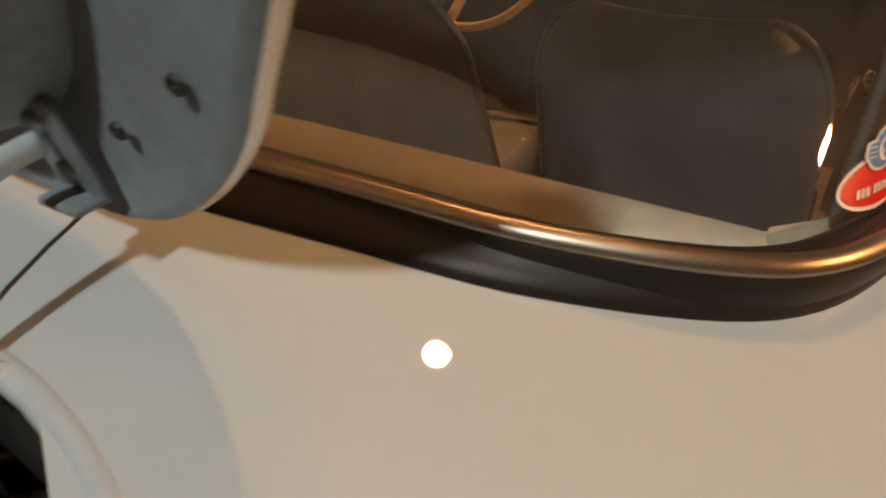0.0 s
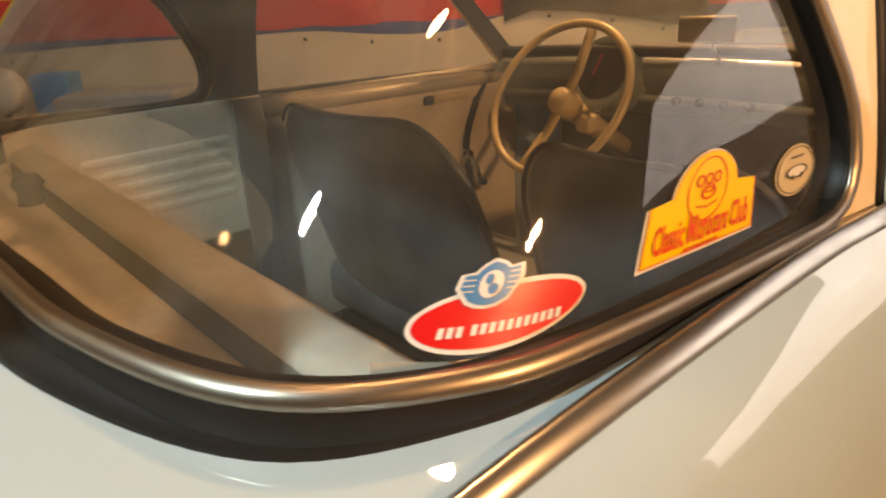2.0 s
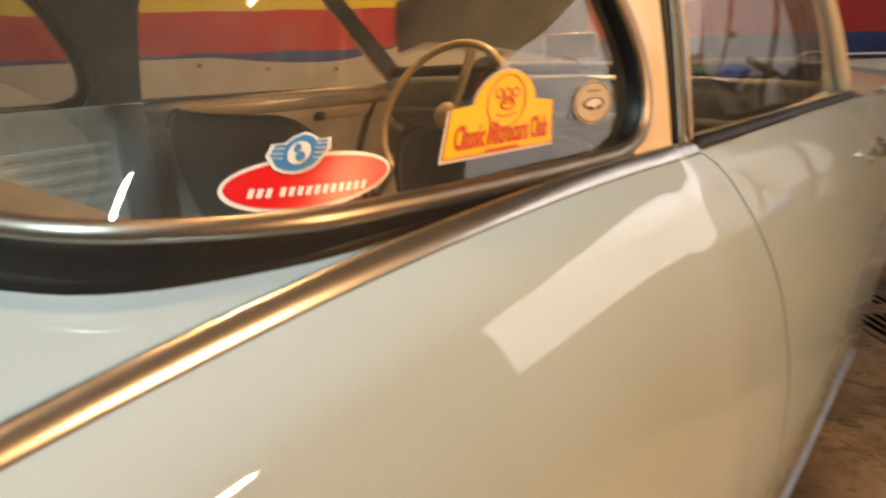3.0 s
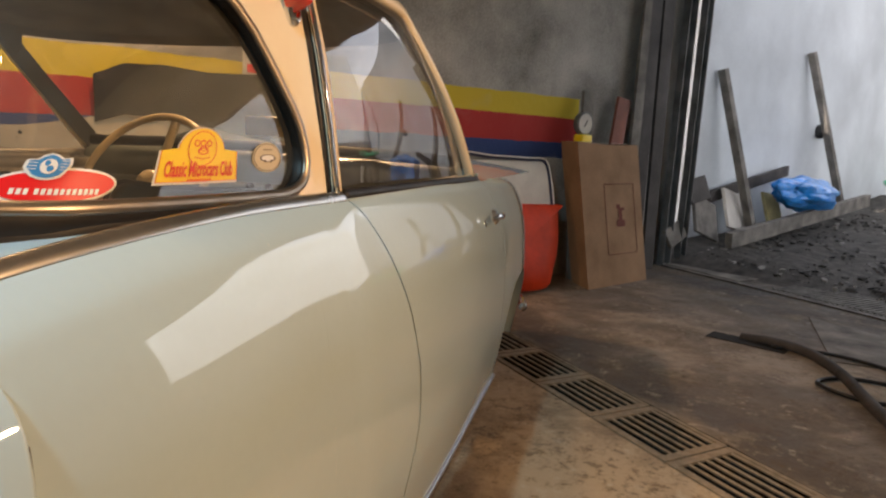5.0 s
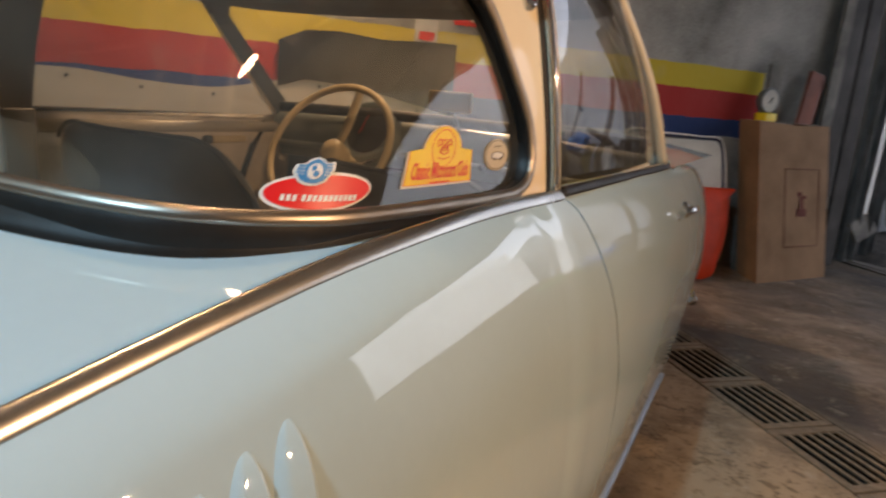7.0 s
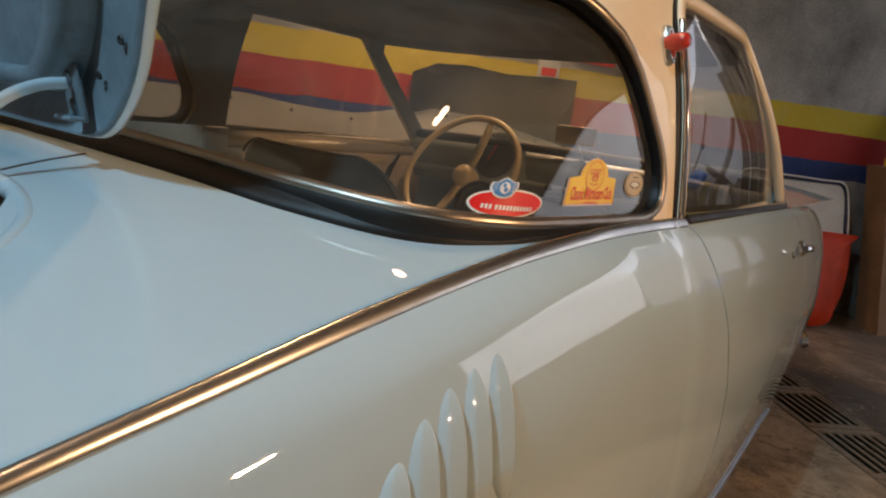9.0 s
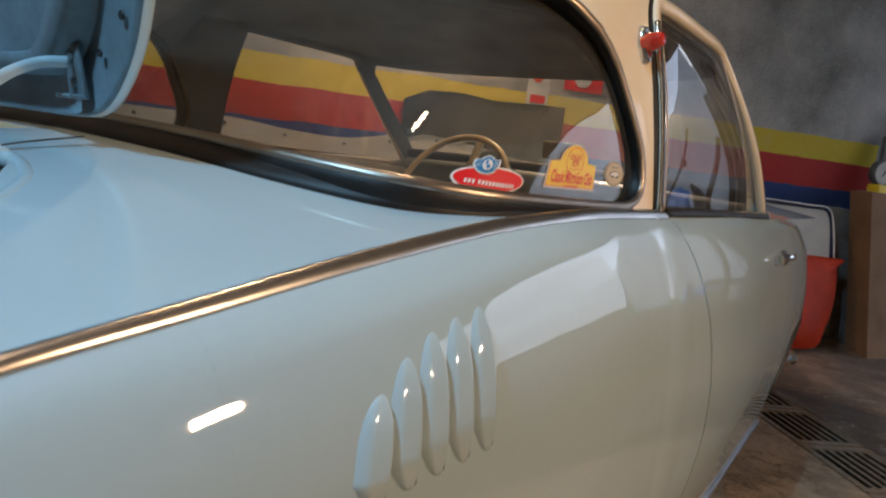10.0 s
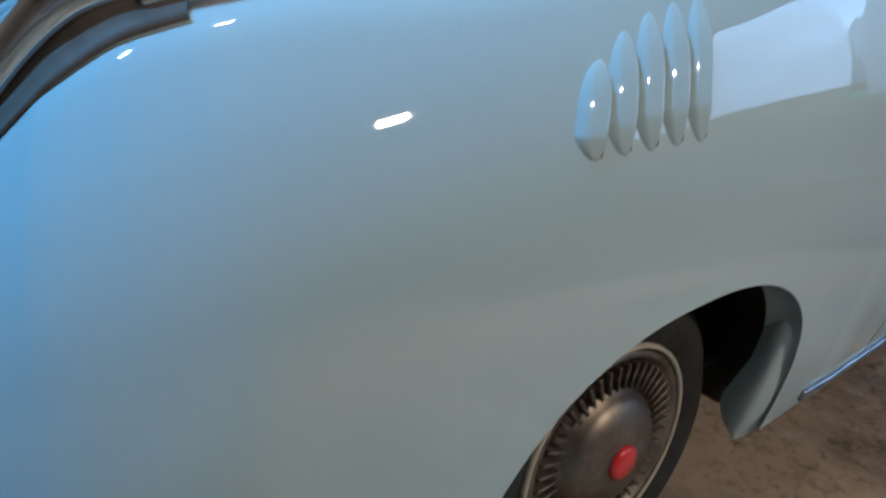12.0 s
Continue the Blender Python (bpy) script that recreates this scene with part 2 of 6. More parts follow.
def flank(u, z, sign=1, off=0.0):
    """The point of the lower body at plan parameter u and height z."""
    p, n = plan_at(u)
    h = max(0.0, p[2] - z) * 0.645 / (p[2] - SILL)
    # the belt is drawn in a little over the rear wing
    waist = float(np.interp(p[1], (-0.45, -0.30, -0.19, -0.06, 0.05, 0.20, 0.35, 0.48), (0.0, 0.007, 0.012, 0.014, 0.012, 0.009, 0.008, 0.003)))
    k = min(1.0, h / 0.035)
    d = float(np.interp(h, SIDE[:, 0], SIDE[:, 1])) + waist * k * k * (3 - 2 * k) + off
    return np.array((sign * (p[0] + n[0] * d), p[1] + n[1] * d, z))


def flank_normal(u, z, sign=1):
    a, b = flank(u + 1.0, z, sign), flank(u - 1.0, z, sign)
    c, d = flank(u, z + 0.006, sign), flank(u, z - 0.006, sign)
    n = np.cross(a - b, c - d) * sign
    return n / (np.linalg.norm(n) + 1e-12)


def arch(y, yc):
    """The height of the wheel opening's edge over y; None outside it."""
    d = y - yc + 0.025
    a = 0.262 if d > 0 else 0.290
    if abs(d) >= a:
        return None
    return 0.255 + 0.230 * (1 - (abs(d) / a) ** 2.35) ** (1 / 2.35)


DOOR_REAR = [(0.155, 0.50), (0.22, 0.53), (0.33, 0.585), (0.45, 0.617), (0.55, 0.607), (0.65, 0.572), (0.75, 0.52), (0.83, 0.474)]
DOOR_FRONT = [(0.155, 1.40), (0.30, 1.41), (0.55, 1.42), (0.70, 1.40), (0.83, 1.35)]


def body_side(sign, car):
    """Quarter panel, door and front wing of one side."""
    rows_n = 34

    def columns(us, bottoms):
        P, N = [], []
        for u, zb in zip(us, bottoms):
            zt = plan_at(u)[0][2]
            zs = zb + (zt - zb) * (1 - (1 - np.linspace(0, 1, rows_n)) ** 1.6)
            P.append([flank(u, z, sign) for z in zs])
            N.append([flank_normal(u, z, sign) for z in zs])
        return P, N

    def run(y0, y1, step, yc):
        ends = [yc - 0.025 - 0.290, yc - 0.025 + 0.262]
        a, b = u_of_y(ends[0]), u_of_y(ends[1])
        ua = 0.0 if y0 is None else u_of_y(y0)
        ub = len(PLAN) - 1.01 if y1 is None else u_of_y(y1)
        before = list(np.linspace(ua, a, max(3, int((a - ua) / step))))
        inside = [a + (b - a) * 0.5 * (1 - math.cos(math.pi * k / 60)) for k in range(61)]
        after = list(np.linspace(b, ub, max(3, int((ub - b) / step))))
        return [(before, [HEM] * len(before)), (inside, [arch(float(plan_at(u)[0][1]), yc) or 0.255 for u in inside]), (after, [HEM] * len(after))]

    parts = []
    for us, bottoms in run(None, 0.30, 1.6, 0.0):
        parts.append(columns(us, bottoms))
    # from the arch to the door's rear edge
    zs = np.linspace(HEM, 0.8215, 50)
    cols = []
    for k in range(16):
        cols.append([(u_of_y(0.30) * (1 - k / 15) + u_of_y(interp(z, DOOR_REAR) - 0.0022) * k / 15, z) for z in zs])
    parts.append(([[flank(u, z, sign) for u, z in c] for c in cols], [[flank_normal(u, z, sign) for u, z in c] for c in cols]))
    merge_surface("quarter_panel", parts, PAINT, car, "pale blue glossy rear quarter panel")
    cols = []
    for k in range(50):
        f = k / 49
        cols.append([(u_of_y(interp(z, DOOR_REAR) + 0.0022) * (1 - f) + u_of_y(interp(z, DOOR_FRONT) - 0.0022) * f, z) for z in zs])
    door = merge_surface("door", [([[flank(u, z, sign) for u, z in c] for c in cols], [[flank_normal(u, z, sign) for u, z in c] for c in cols])], PAINT, car, "closed pale blue car door")
    parts = []
    cols = []
    for k in range(8):
        f = k / 7
        cols.append([(u_of_y(interp(z, DOOR_FRONT) + 0.0022) * (1 - f) + u_of_y(1.50) * f, z) for z in np.linspace(HEM, 0.80, 50)])
    parts.append(([[flank(u, z, sign) for u, z in c] for c in cols], [[flank_normal(u, z, sign) for u, z in c] for c in cols]))
    for us, bottoms in run(1.50, None, 1.6, 1.80):
        parts.append(columns(us, bottoms))
    merge_surface("front_wing", parts, PAINT, car)
    # turned-in edges at the door gap
    for edge, dy in ((DOOR_REAR, -0.0022), (DOOR_REAR, 0.0022), (DOOR_FRONT, -0.0022), (DOOR_FRONT, 0.0022)):
        rows = [[flank(u_of_y(interp(z, edge) + dy), z, sign), flank(u_of_y(interp(z, edge) + dy), z, sign, -0.018)] for z in zs]
        part("door_jamb", grid(rows), PAINT, car)
    rows = [[flank(u_of_y(interp(z, DOOR_REAR) - 0.02), z, sign, -0.02), flank(u_of_y(interp(z, DOOR_REAR) + 0.03), z, sign, -0.02)] for z in zs]
    part("door_seal", grid(rows), RUBBER, car)
    return door


def merge_surface(name, parts, material, parent, label=""):
    verts, normals, faces = [], [], []
    for rows, nor in parts:
        w, base = len(rows[0]), len(verts)
        verts += [tuple(p) for r in rows for p in r]
        normals += [tuple(n) for r in nor for n in r]
        faces += [(base + r * w + i, base + r * w + i + 1, base + (r + 1) * w + i + 1, base + (r + 1) * w + i) for r in range(len(rows) - 1) for i in range(w - 1)]
    good = []
    V = np.array(verts)
    for f in faces:
        if np.linalg.norm(np.cross(V[f[2]] - V[f[0]], V[f[3]] - V[f[1]])) > 1e-9:
            n = np.cross(V[f[2]] - V[f[0]], V[f[3]] - V[f[1]])
            good.append(f if n @ np.array(normals[f[0]]) > 0 else f[::-1])
    me = bpy.data.meshes.new(name)
    me.from_pydata(verts, [], good)
    me.polygons.foreach_set("use_smooth", [True] * len(good))
    me.materials.append(material)
    me.normals_split_custom_set_from_vertices(normals)
    ob = new(name, me)
    ob.parent = parent
    if label:
        ob["label"] = label
    return ob


# ---- deck ----
def belt_xz(y):
    u = u_of_y(y)
    p = plan_at(u)[0]
    return p[0], p[2]


def deck_z(x, y):
    w, z = belt_xz(max(y, -0.644))
    f = min(1.0, max(0.0, (y + 0.66) / 0.32))
    rise = 0.058 * f * f * (3 - 2 * f) * (1.0 if y < 0.1 else max(0.0, 1 - (y - 0.1) / 0.4))
    return z + rise * max(0.0, 1 - (abs(x) / max(w, 0.05)) ** 2.2)


def deck_point(x, y):
    return np.array((x, y, deck_z(x, y)))


def deck_normal(x, y):
    e = 0.006
    n = np.array((-(deck_z(x + e, y) - deck_z(x - e, y)) / (2 * e), -(deck_z(x, y + e) - deck_z(x, y - e)) / (2 * e), 1.0))
    return n / np.linalg.norm(n)


RUBBER_LINE = [(0.595, 0.40), (0.586, 0.25), (0.578, 0.12), (0.564, 0.043), (0.536, -0.009), (0.484, -0.055), (0.406, -0.090), (0.300, -0.107)]
OPENING = [(0.25, -0.271), (0.295, -0.280), (0.340, -0.297), (0.385, -0.332), (0.418, -0.38), (0.43, -0.43), (0.40, -0.49), (0.30, -0.535), (0.0, -0.55)]


# ---- greenhouse: base and top loops of the right half, from the rear window's middle forward ----
BASE = spline([(0, -0.118, 0.870), (0.15, -0.114, 0.866), (0.30, -0.100, 0.860), (0.42, -0.086, 0.853), (0.525, -0.044, 0.845), (0.575, 0.032, 0.840),
               (0.590, 0.11, 0.838), (0.597, 0.25, 0.834), (0.604, 0.40, 0.832), (0.613, 0.50, 0.829), (0.614, 0.90, 0.822), (0.604, 1.28, 0.812),
               (0.575, 1.40, 0.830), (0.45, 1.53, 0.845), (0.25, 1.59, 0.85), (0, 1.61, 0.85)], 20)
TOP = spline([(0, 0.13, 1.15), (0.15, 0.134, 1.15), (0.27, 0.145, 1.15), (0.36, 0.165, 1.15), (0.44, 0.20, 1.15), (0.495, 0.25, 1.15),
              (0.522, 0.30, 1.15), (0.534, 0.36, 1.15), (0.539, 0.43, 1.15), (0.541, 0.50, 1.15), (0.541, 0.72, 1.15), (0.534, 0.92, 1.15),
              (0.500, 1.00, 1.15), (0.39, 1.07, 1.15), (0.22, 1.11, 1.15), (0, 1.12, 1.15)], 20)
G_N = len(BASE)


def green(u, s, sign=1, off=0.0):
    """The point of the greenhouse at loop parameter u and height share s."""
    i = np.clip(u, 0, G_N - 1.001)
    k, f = int(i), i - int(i)
    b = BASE[k] * (1 - f) + BASE[k + 1] * f
    t = TOP[k] * (1 - f) + TOP[k + 1] * f
    p = b * (1 - s) + t * s
    out = np.array((p[0], (p[1] - 0.55) * 0.6, 0.0))
    out /= np.linalg.norm(out) + 1e-9
    p = p + out * float(np.interp(u, (0, 150, 185), (0.004, 0.004, 0.020))) * math.sin(math.pi * min(1, max(0, s)))
    p = p * np.array((sign, 1, 1))
    return p if not off else p + off * green_normal(u, s, sign)


def green_normal(u, s, sign=1):
    lo, hi = max(0.02, u - 0.6), min(G_N - 1.02, u + 0.6)
    a = green(hi, s, sign) - green(lo, s, sign)
    b = green(u, s + 0.02, sign) - green(u, s - 0.02, sign)
    n = np.cross(a, b) * sign
    return n / (np.linalg.norm(n) + 1e-12)


def green_u(y, s):
    """The loop parameter on the flank at y and height share s."""
    us = np.arange(60, G_N - 60)
    i = us
    ys = BASE[i, 1] * (1 - s) + TOP[i, 1] * s
    return float(np.interp(y, ys, us))


def sheet(cells, sign=1, off=0.0):
    return [[green(u, s, sign, off) for u, s in r] for r in cells], [[green_normal(u, s, sign) for u, s in r] for r in cells]


# the glass stands inside the rubber rim
GBASE = spline([(0, -0.102, 0.876), (0.15, -0.098, 0.872), (0.296, -0.084, 0.866), (0.408, -0.067, 0.859), (0.504, -0.023, 0.850), (0.556, 0.036, 0.844),
                (0.579, 0.114, 0.841), (0.590, 0.25, 0.839), (0.597, 0.39, 0.837), (0.604, 0.49, 0.836)], 20)
GTOP = TOP[:len(GBASE)] * np.array((0.985, 1, 1)) + np.array((0, 0.006, -0.004))
GTOP[:, 0] -= np.interp(np.arange(len(GTOP)), (0, 80, 112, 165), (0, 0.016, 0.016, 0))


def pane(u, s, sign=1, off=0.0):
    """The point of the rear window's glass at loop parameter u and height share s."""
    i = np.clip(u, 0, len(GBASE) - 1.001)
    k, f = int(i), i - int(i)
    b = GBASE[k] * (1 - f) + GBASE[k + 1] * f
    t = GTOP[k] * (1 - f) + GTOP[k + 1] * f
    p = b * (1 - s) + t * s
    out = np.array((p[0], (p[1] - 0.55) * 0.6, 0.0))
    out /= np.linalg.norm(out) + 1e-9
    p = (p + out * 0.008 * math.sin(math.pi * min(1, max(0, s)))) * np.array((sign, 1, 1))
    return p if not off else p + off * pane_normal(u, s, sign)


def pane_normal(u, s, sign=1):
    lo, hi = max(0.02, u - 0.8), min(len(GBASE) - 1.05, u + 0.8)
    a = pane(hi, s, sign) - pane(lo, s, sign)
    b = pane(u, s + 0.02, sign) - pane(u, s - 0.02, sign)
    n = np.cross(a, b) * sign
    return n / (np.linalg.norm(n) + 1e-12)


def pane_u(y, s):
    ys = GBASE[40:, 1] * (1 - s) + GTOP[40:, 1] * s
    return float(np.interp(y, ys, np.arange(40, len(GBASE))))


# front edge of the rear window: y over height share, and its top edge
WIN_FRONT = [(0.0, 0.372), (0.05, 0.392), (0.12, 0.403), (0.25, 0.399), (0.4, 0.374), (0.55, 0.345), (0.65, 0.315), (0.73, 0.28), (0.78, 0.24)]
WIN_TOP = 0.82


def window_path(sign):
    """The rear window's rim on one side, from the middle of its foot round the front to the middle of its top."""
    pts = [(u, 0.0) for u in np.linspace(0, green_u(0.345, 0.0), 60)]
    pts += [(green_u(y, s), s) for s, y in [(0.012, 0.368), (0.035, 0.386), (0.07, 0.397), (0.12, 0.403), (0.18, 0.403), (0.25, 0.399), (0.33, 0.387), (0.42, 0.370), (0.5, 0.354), (0.58, 0.336), (0.65, 0.314), (0.71, 0.288), (0.76, 0.252)]]
    last = pts[-1][0]
    pts += [(u, min(WIN_TOP, 0.76 + 0.06 * math.sin(min(1.0, (last - u) / 25) * math.pi / 2))) for u in np.linspace(last - 6, 0, 40)]
    return pts


# ---- the car ----
def build_car():
    car = thing("car", "small vintage coupe, pale blue with cream roof, engine lid open", "car")
    doors = [body_side(s, car) for s in (1, -1)]
    # deck beside and behind the rear window
    outer_u = np.linspace(u_of_y(0.40), 0, 160)
    outer = np.array([plan_at(u)[0] for u in outer_u])
    inner = resample(np.vstack([spline(RUBBER_LINE, 10), spline(OPENING, 10)]), 160)
    for s in (1, -1):
        rows, nor = [], []
        for o, i in zip(outer, inner):
            r, m = [], []
            for f in np.linspace(0, 1, 24):
                x, y = o[0] * (1 - f) + i[0] * f, o[1] * (1 - f) + i[1] * f
                p = deck_point(x, y)
                n = deck_normal(x, y)
                r.append(p * np.array((s, 1, 1)))
                m.append(n * np.array((s, 1, 1)))
            rows.append(r)
            nor.append(m)
        merge_surface("rear_deck", [(rows, nor)], PAINT, car)
    a = spline([(-x, y) for x, y in RUBBER_LINE[-1:]] + [(-0.15, -0.117), (0, -0.120), (0.15, -0.117)] + RUBBER_LINE[-1:], 10)
    b = spline([(-0.25, -0.271), (-0.15, -0.267), (0, -0.266), (0.15, -0.267), (0.25, -0.271)], 10)
    rows = [[deck_point(*(p * (1 - f) + q * f)) for f in np.linspace(0, 1, 8)] for p, q in zip(a, b)]
    nor = [[deck_normal(*(p * (1 - f) + q * f)) for f in np.linspace(0, 1, 8)] for p, q in zip(a, b)]
    merge_surface("rear_cowl", [(rows, nor)], PAINT, car)
    for s in (1, -1):
        part("panel_joint", tube([deck_point(s * x, y) + np.array((0, 0, 0.0004)) for x, y in ((0.192, -0.262), (0.182, -0.24), (0.172, -0.21), (0.162, -0.17))], 0.0013, 6), DARK, car)
    # rolled rim and gutter of the engine opening
    half = list(spline(OPENING, 10))
    loop = [np.array((p[0], p[1])) for p in half] + [np.array((-p[0], p[1])) for p in half[::-1][1:]] + [q for q in b[1:-1]]
    loop = [np.array((p[0], p[1], deck_z(p[0], p[1]) - 0.0075)) for p in loop]
    part("opening_rim", sweep(loop, ring(0.0095, 14), (0, 0, 1), closed=True), PAINT, car)
    mid = np.mean(loop, 0)
    rows = [[p + (mid - p) * k * np.array((1, 1, 0)) + np.array((0, 0, -d)) for k, d in ((0, 0.0), (0.02, 0.018), (0.09, 0.022), (0.10, 0.10), (0.06, 0.33))] for p in loop + loop[:1]]
    part("engine_bay", grid(rows), DARK, car, "dark engine compartment wall")
    part("engine_bay_floor", box((0.8, 0.36, 0.01), (0, -0.40, 0.40)), DARK, car)

    # ---- greenhouse ----
    for s in (1, -1):
        ss = np.linspace(0, 1, 30)
        win = lambda q: interp(q, WIN_FRONT)
        cells = [[(green_u(win(min(q, 0.78)) - 0.004, q) * (1 - f) + green_u(0.474, q) * f, q) for q in ss] for f in np.linspace(0, 1, 10)]
        top = [[(u, WIN_TOP - 0.02 + (1 - WIN_TOP + 0.02) * f) for f in np.linspace(0, 1, 8)] for u in np.linspace(0, green_u(0.26, 0.8), 60)]
        cells_low = [[(u, q) for q in np.linspace(-0.06, 0.0, 3)] for u in np.linspace(green_u(0.36, 0), green_u(0.474, 0), 8)]
        merge_surface("rear_pillar", [sheet(cells, s), sheet(top, s), sheet(cells_low, s)], CREAM, car, "cream painted rear pillar")
        # the same from within
        cells = [[(green_u(win(min(q, 0.78)) + 0.015, q) * (1 - f) + green_u(0.516 + 0.024 * q, q) * f, q) for q in ss] for f in np.linspace(0, 1, 10)]
        part("pillar_lining", grid([[green(u, q, s, -0.022) for u, q in r] for r in cells]), PILLAR_IN, car)
        # front pillar and windscreen frame
        fr = [[(green_u(1.30 - 0.40 * q, q) + d, q) for q in ss] for d in np.linspace(-1.0, 9.0, 8)]
        merge_surface("front_pillar", [sheet(fr, s)], CREAM, car)
        part("pillar_lining", grid([[green(u, q, s, -0.02) for u, q in r] for r in fr]), PILLAR_IN, car)
        # lining of the roof rail, rounded down into the pillars
        rows = []
        for y in np.linspace(0.495, 1.005, 52):
            low = 0.92 - 0.14 * (1 - math.sqrt(max(0.0, 1 - max(0.0, (y - 0.895) / 0.055) ** 2))) - 0.10 * (1 - math.sqrt(max(0.0, 1 - max(0.0, (0.545 - y) / 0.05) ** 2)))
            low = max(low, min(0.92, (1.305 - y) / 0.42)) if y > 0.95 else low
            rows.append([green(green_u(y, q), q, s, -0.024 - 0.010 * math.sin(math.pi * f)) for f, q in ((f, low + (1.0 - low) * f) for f in (0, 0.15, 0.4, 0.7, 1.0))])
        part("rail_lining", grid(rows), HEADLINER, car)
    rows = [[green(u, q, 1, -0.022) for q in (0.93, 0.95, 0.975, 1.0)] for u in np.linspace(green_u(0.93, 1), G_N - 1.01, 30)]
    rows += [[p * np.array((-1, 1, 1)) for p in r] for r in rows[::-1][1:]]
    part("header_lining", grid(rows), HEADLINER, car)
    # roof
    loop = [TOP[k] for k in range(0, G_N, 3)] + [TOP[-1]]
    full = [np.array((p[0], p[1], p[2])) for p in loop] + [np.array((-p[0], p[1], p[2])) for p in loop[::-1][1:-1]]
    c = np.array((0, 0.60, 1.15))

    def dome(f, lift=0.085):
        return [np.array((c[0] + (p[0] - c[0]) * f, c[1] + (p[1] - c[1]) * f, 1.148 + lift * (1 - f**2.6))) for p in full]

    part("roof", grid([dome(f) for f in (1, 0.985, 0.95, 0.9, 0.82, 0.7, 0.55, 0.4, 0.25, 0.1, 0.001)], wrap=True), CREAM, car, "cream painted roof")
    part("headliner", grid([[q - np.array((0, 0, 0.022)) for q in dome(f, 0.07)] for f in (0.985, 0.95, 0.9, 0.82, 0.7, 0.5, 0.3, 0.1, 0.001)], wrap=True), HEADLINER, car, "dark grey fabric headliner")
    # windscreen
    wind = [[green(u, q) for q in np.linspace(0.02, 0.98, 10)] for u in np.linspace(green_u(1.30, 0) + 4, G_N - 1.01, 30)]
    wind += [[p * np.array((-1, 1, 1)) for p in r] for r in wind[::-1][1:]]
    o = part("windscreen", grid(wind), GLASS, car)
    o.visible_shadow = False
    # rear window and its rubber with the bright bead
    cells = []
    for k in np.linspace(0, 1, 70):
        row = []
        for q in np.linspace(-0.045, WIN_TOP, 26):
            end = green_u(interp(min(q, 0.78), WIN_FRONT), max(q, 0.0))
            row.append(pane(end * k, q))
        cells.append(row)
    both = [[p * np.array((-1, 1, 1)) for p in r] for r in cells[::-1][:-1]] + cells
    o = part("rear_window", grid(both), GLASS, car, "wraparound rear window glass with stickers")
    o.visible_shadow = False
    half = window_path(1)
    P = [green(u, q) for u, q in half]
    N = [green_normal(u, q) for u, q in half]
    loop = P + [p * np.array((-1, 1, 1)) for p in P[::-1][1:-1]]
    ups = N + [n * np.array((-1, 1, 1)) for n in N[::-1][1:-1]]
    seal = [(-0.023, -0.014), (-0.023, -0.007), (-0.019, 0.0), (-0.012, 0.005), (-0.005, 0.008), (0.005, 0.008), (0.006, 0.005), (0.006, 0.0), (0.006, -0.008)]
    inner = [pane(max(0.0, u - (0 if q < 0.03 else 0.7)), max(q, 0.0), 1, 0.003) for u, q in half]
    rim = [p + n * 0.008 for p, n in zip(P, N)]
    rows = [[a, a * 0.85 + b * 0.15 + n * 0.002, a * 0.65 + b * 0.35 + n * 0.001, a * 0.50 + b * 0.50 - n * 0.003, a * 0.45 + b * 0.55 - n * 0.012, a * 0.5 + b * 0.5 - n * 0.02] for a, b, n in zip(rim, inner, N)]
    rows += [[p * np.array((-1, 1, 1)) for p in r] for r in rows[::-1][1:-1]]
    part("seal_inner_lip", grid(rows + rows[:1]), RUBBER, car, "inner lip of the rubber seal")
    thin = [1.0 if q < 0.001 else max(0.42, 1 - 12 * q) for u, q in half]
    thin = [k + 0.4 * min(1.0, max(0.0, (0.38 - p[0]) / 0.25)) * (p[2] < 0.95) for k, p in zip(thin, P)]
    thin = thin + thin[::-1][1:-1]
    part("window_seal", sweep(loop, [(-a, b) for a, b in seal][::-1], ups, closed=True, wide=thin), RUBBER, car, "thick black rubber window seal")
    skirt = []
    for p, n in zip(P[:60], N[:60]):
        out = np.array((n[0], n[1], 0.0)) / math.hypot(n[0], n[1])
        w = float(np.mean(np.interp(p[0] + np.linspace(-0.07, 0.07, 15), (0.0, 0.25, 0.40, 0.48, 0.53, 0.59), (0.041, 0.037, 0.025, 0.016, 0.012, 0.006))))
        row = [p + n * 0.006]
        for f, h in ((0.35, 0.010), (0.7, 0.0085), (0.92, 0.006), (1.0, 0.002), (1.0, -0.003)):
            q = p + out * w * f
            row.append(np.array((q[0], q[1], max(deck_z(q[0], q[1]), 0.0) + h + (p[2] - deck_z(p[0], p[1])) * (1 - f) ** 2 * 0.7)))
        skirt.append(row)
    skirt = [[q * np.array((-1, 1, 1)) for q in r] for r in skirt[::-1][:-1]] + skirt
    part("seal_skirt", grid(skirt), RUBBER, car, "wide foot of the black rubber seal")
    bead = [(-0.0070, 0.0055), (-0.0062, 0.0085), (-0.0040, 0.0104), (-0.0012, 0.0112), (0.0012, 0.0112), (0.0040, 0.0104), (0.0056, 0.0085), (0.0060, 0.0055)]
    part("seal_bead", sweep(loop, bead, ups, closed=True), STEEL_BEAD, car, "bright metal bead in the rubber")
    # chrome strip along the belt
    us = np.linspace(u_of_y(-0.470), u_of_y(0.475), 90)
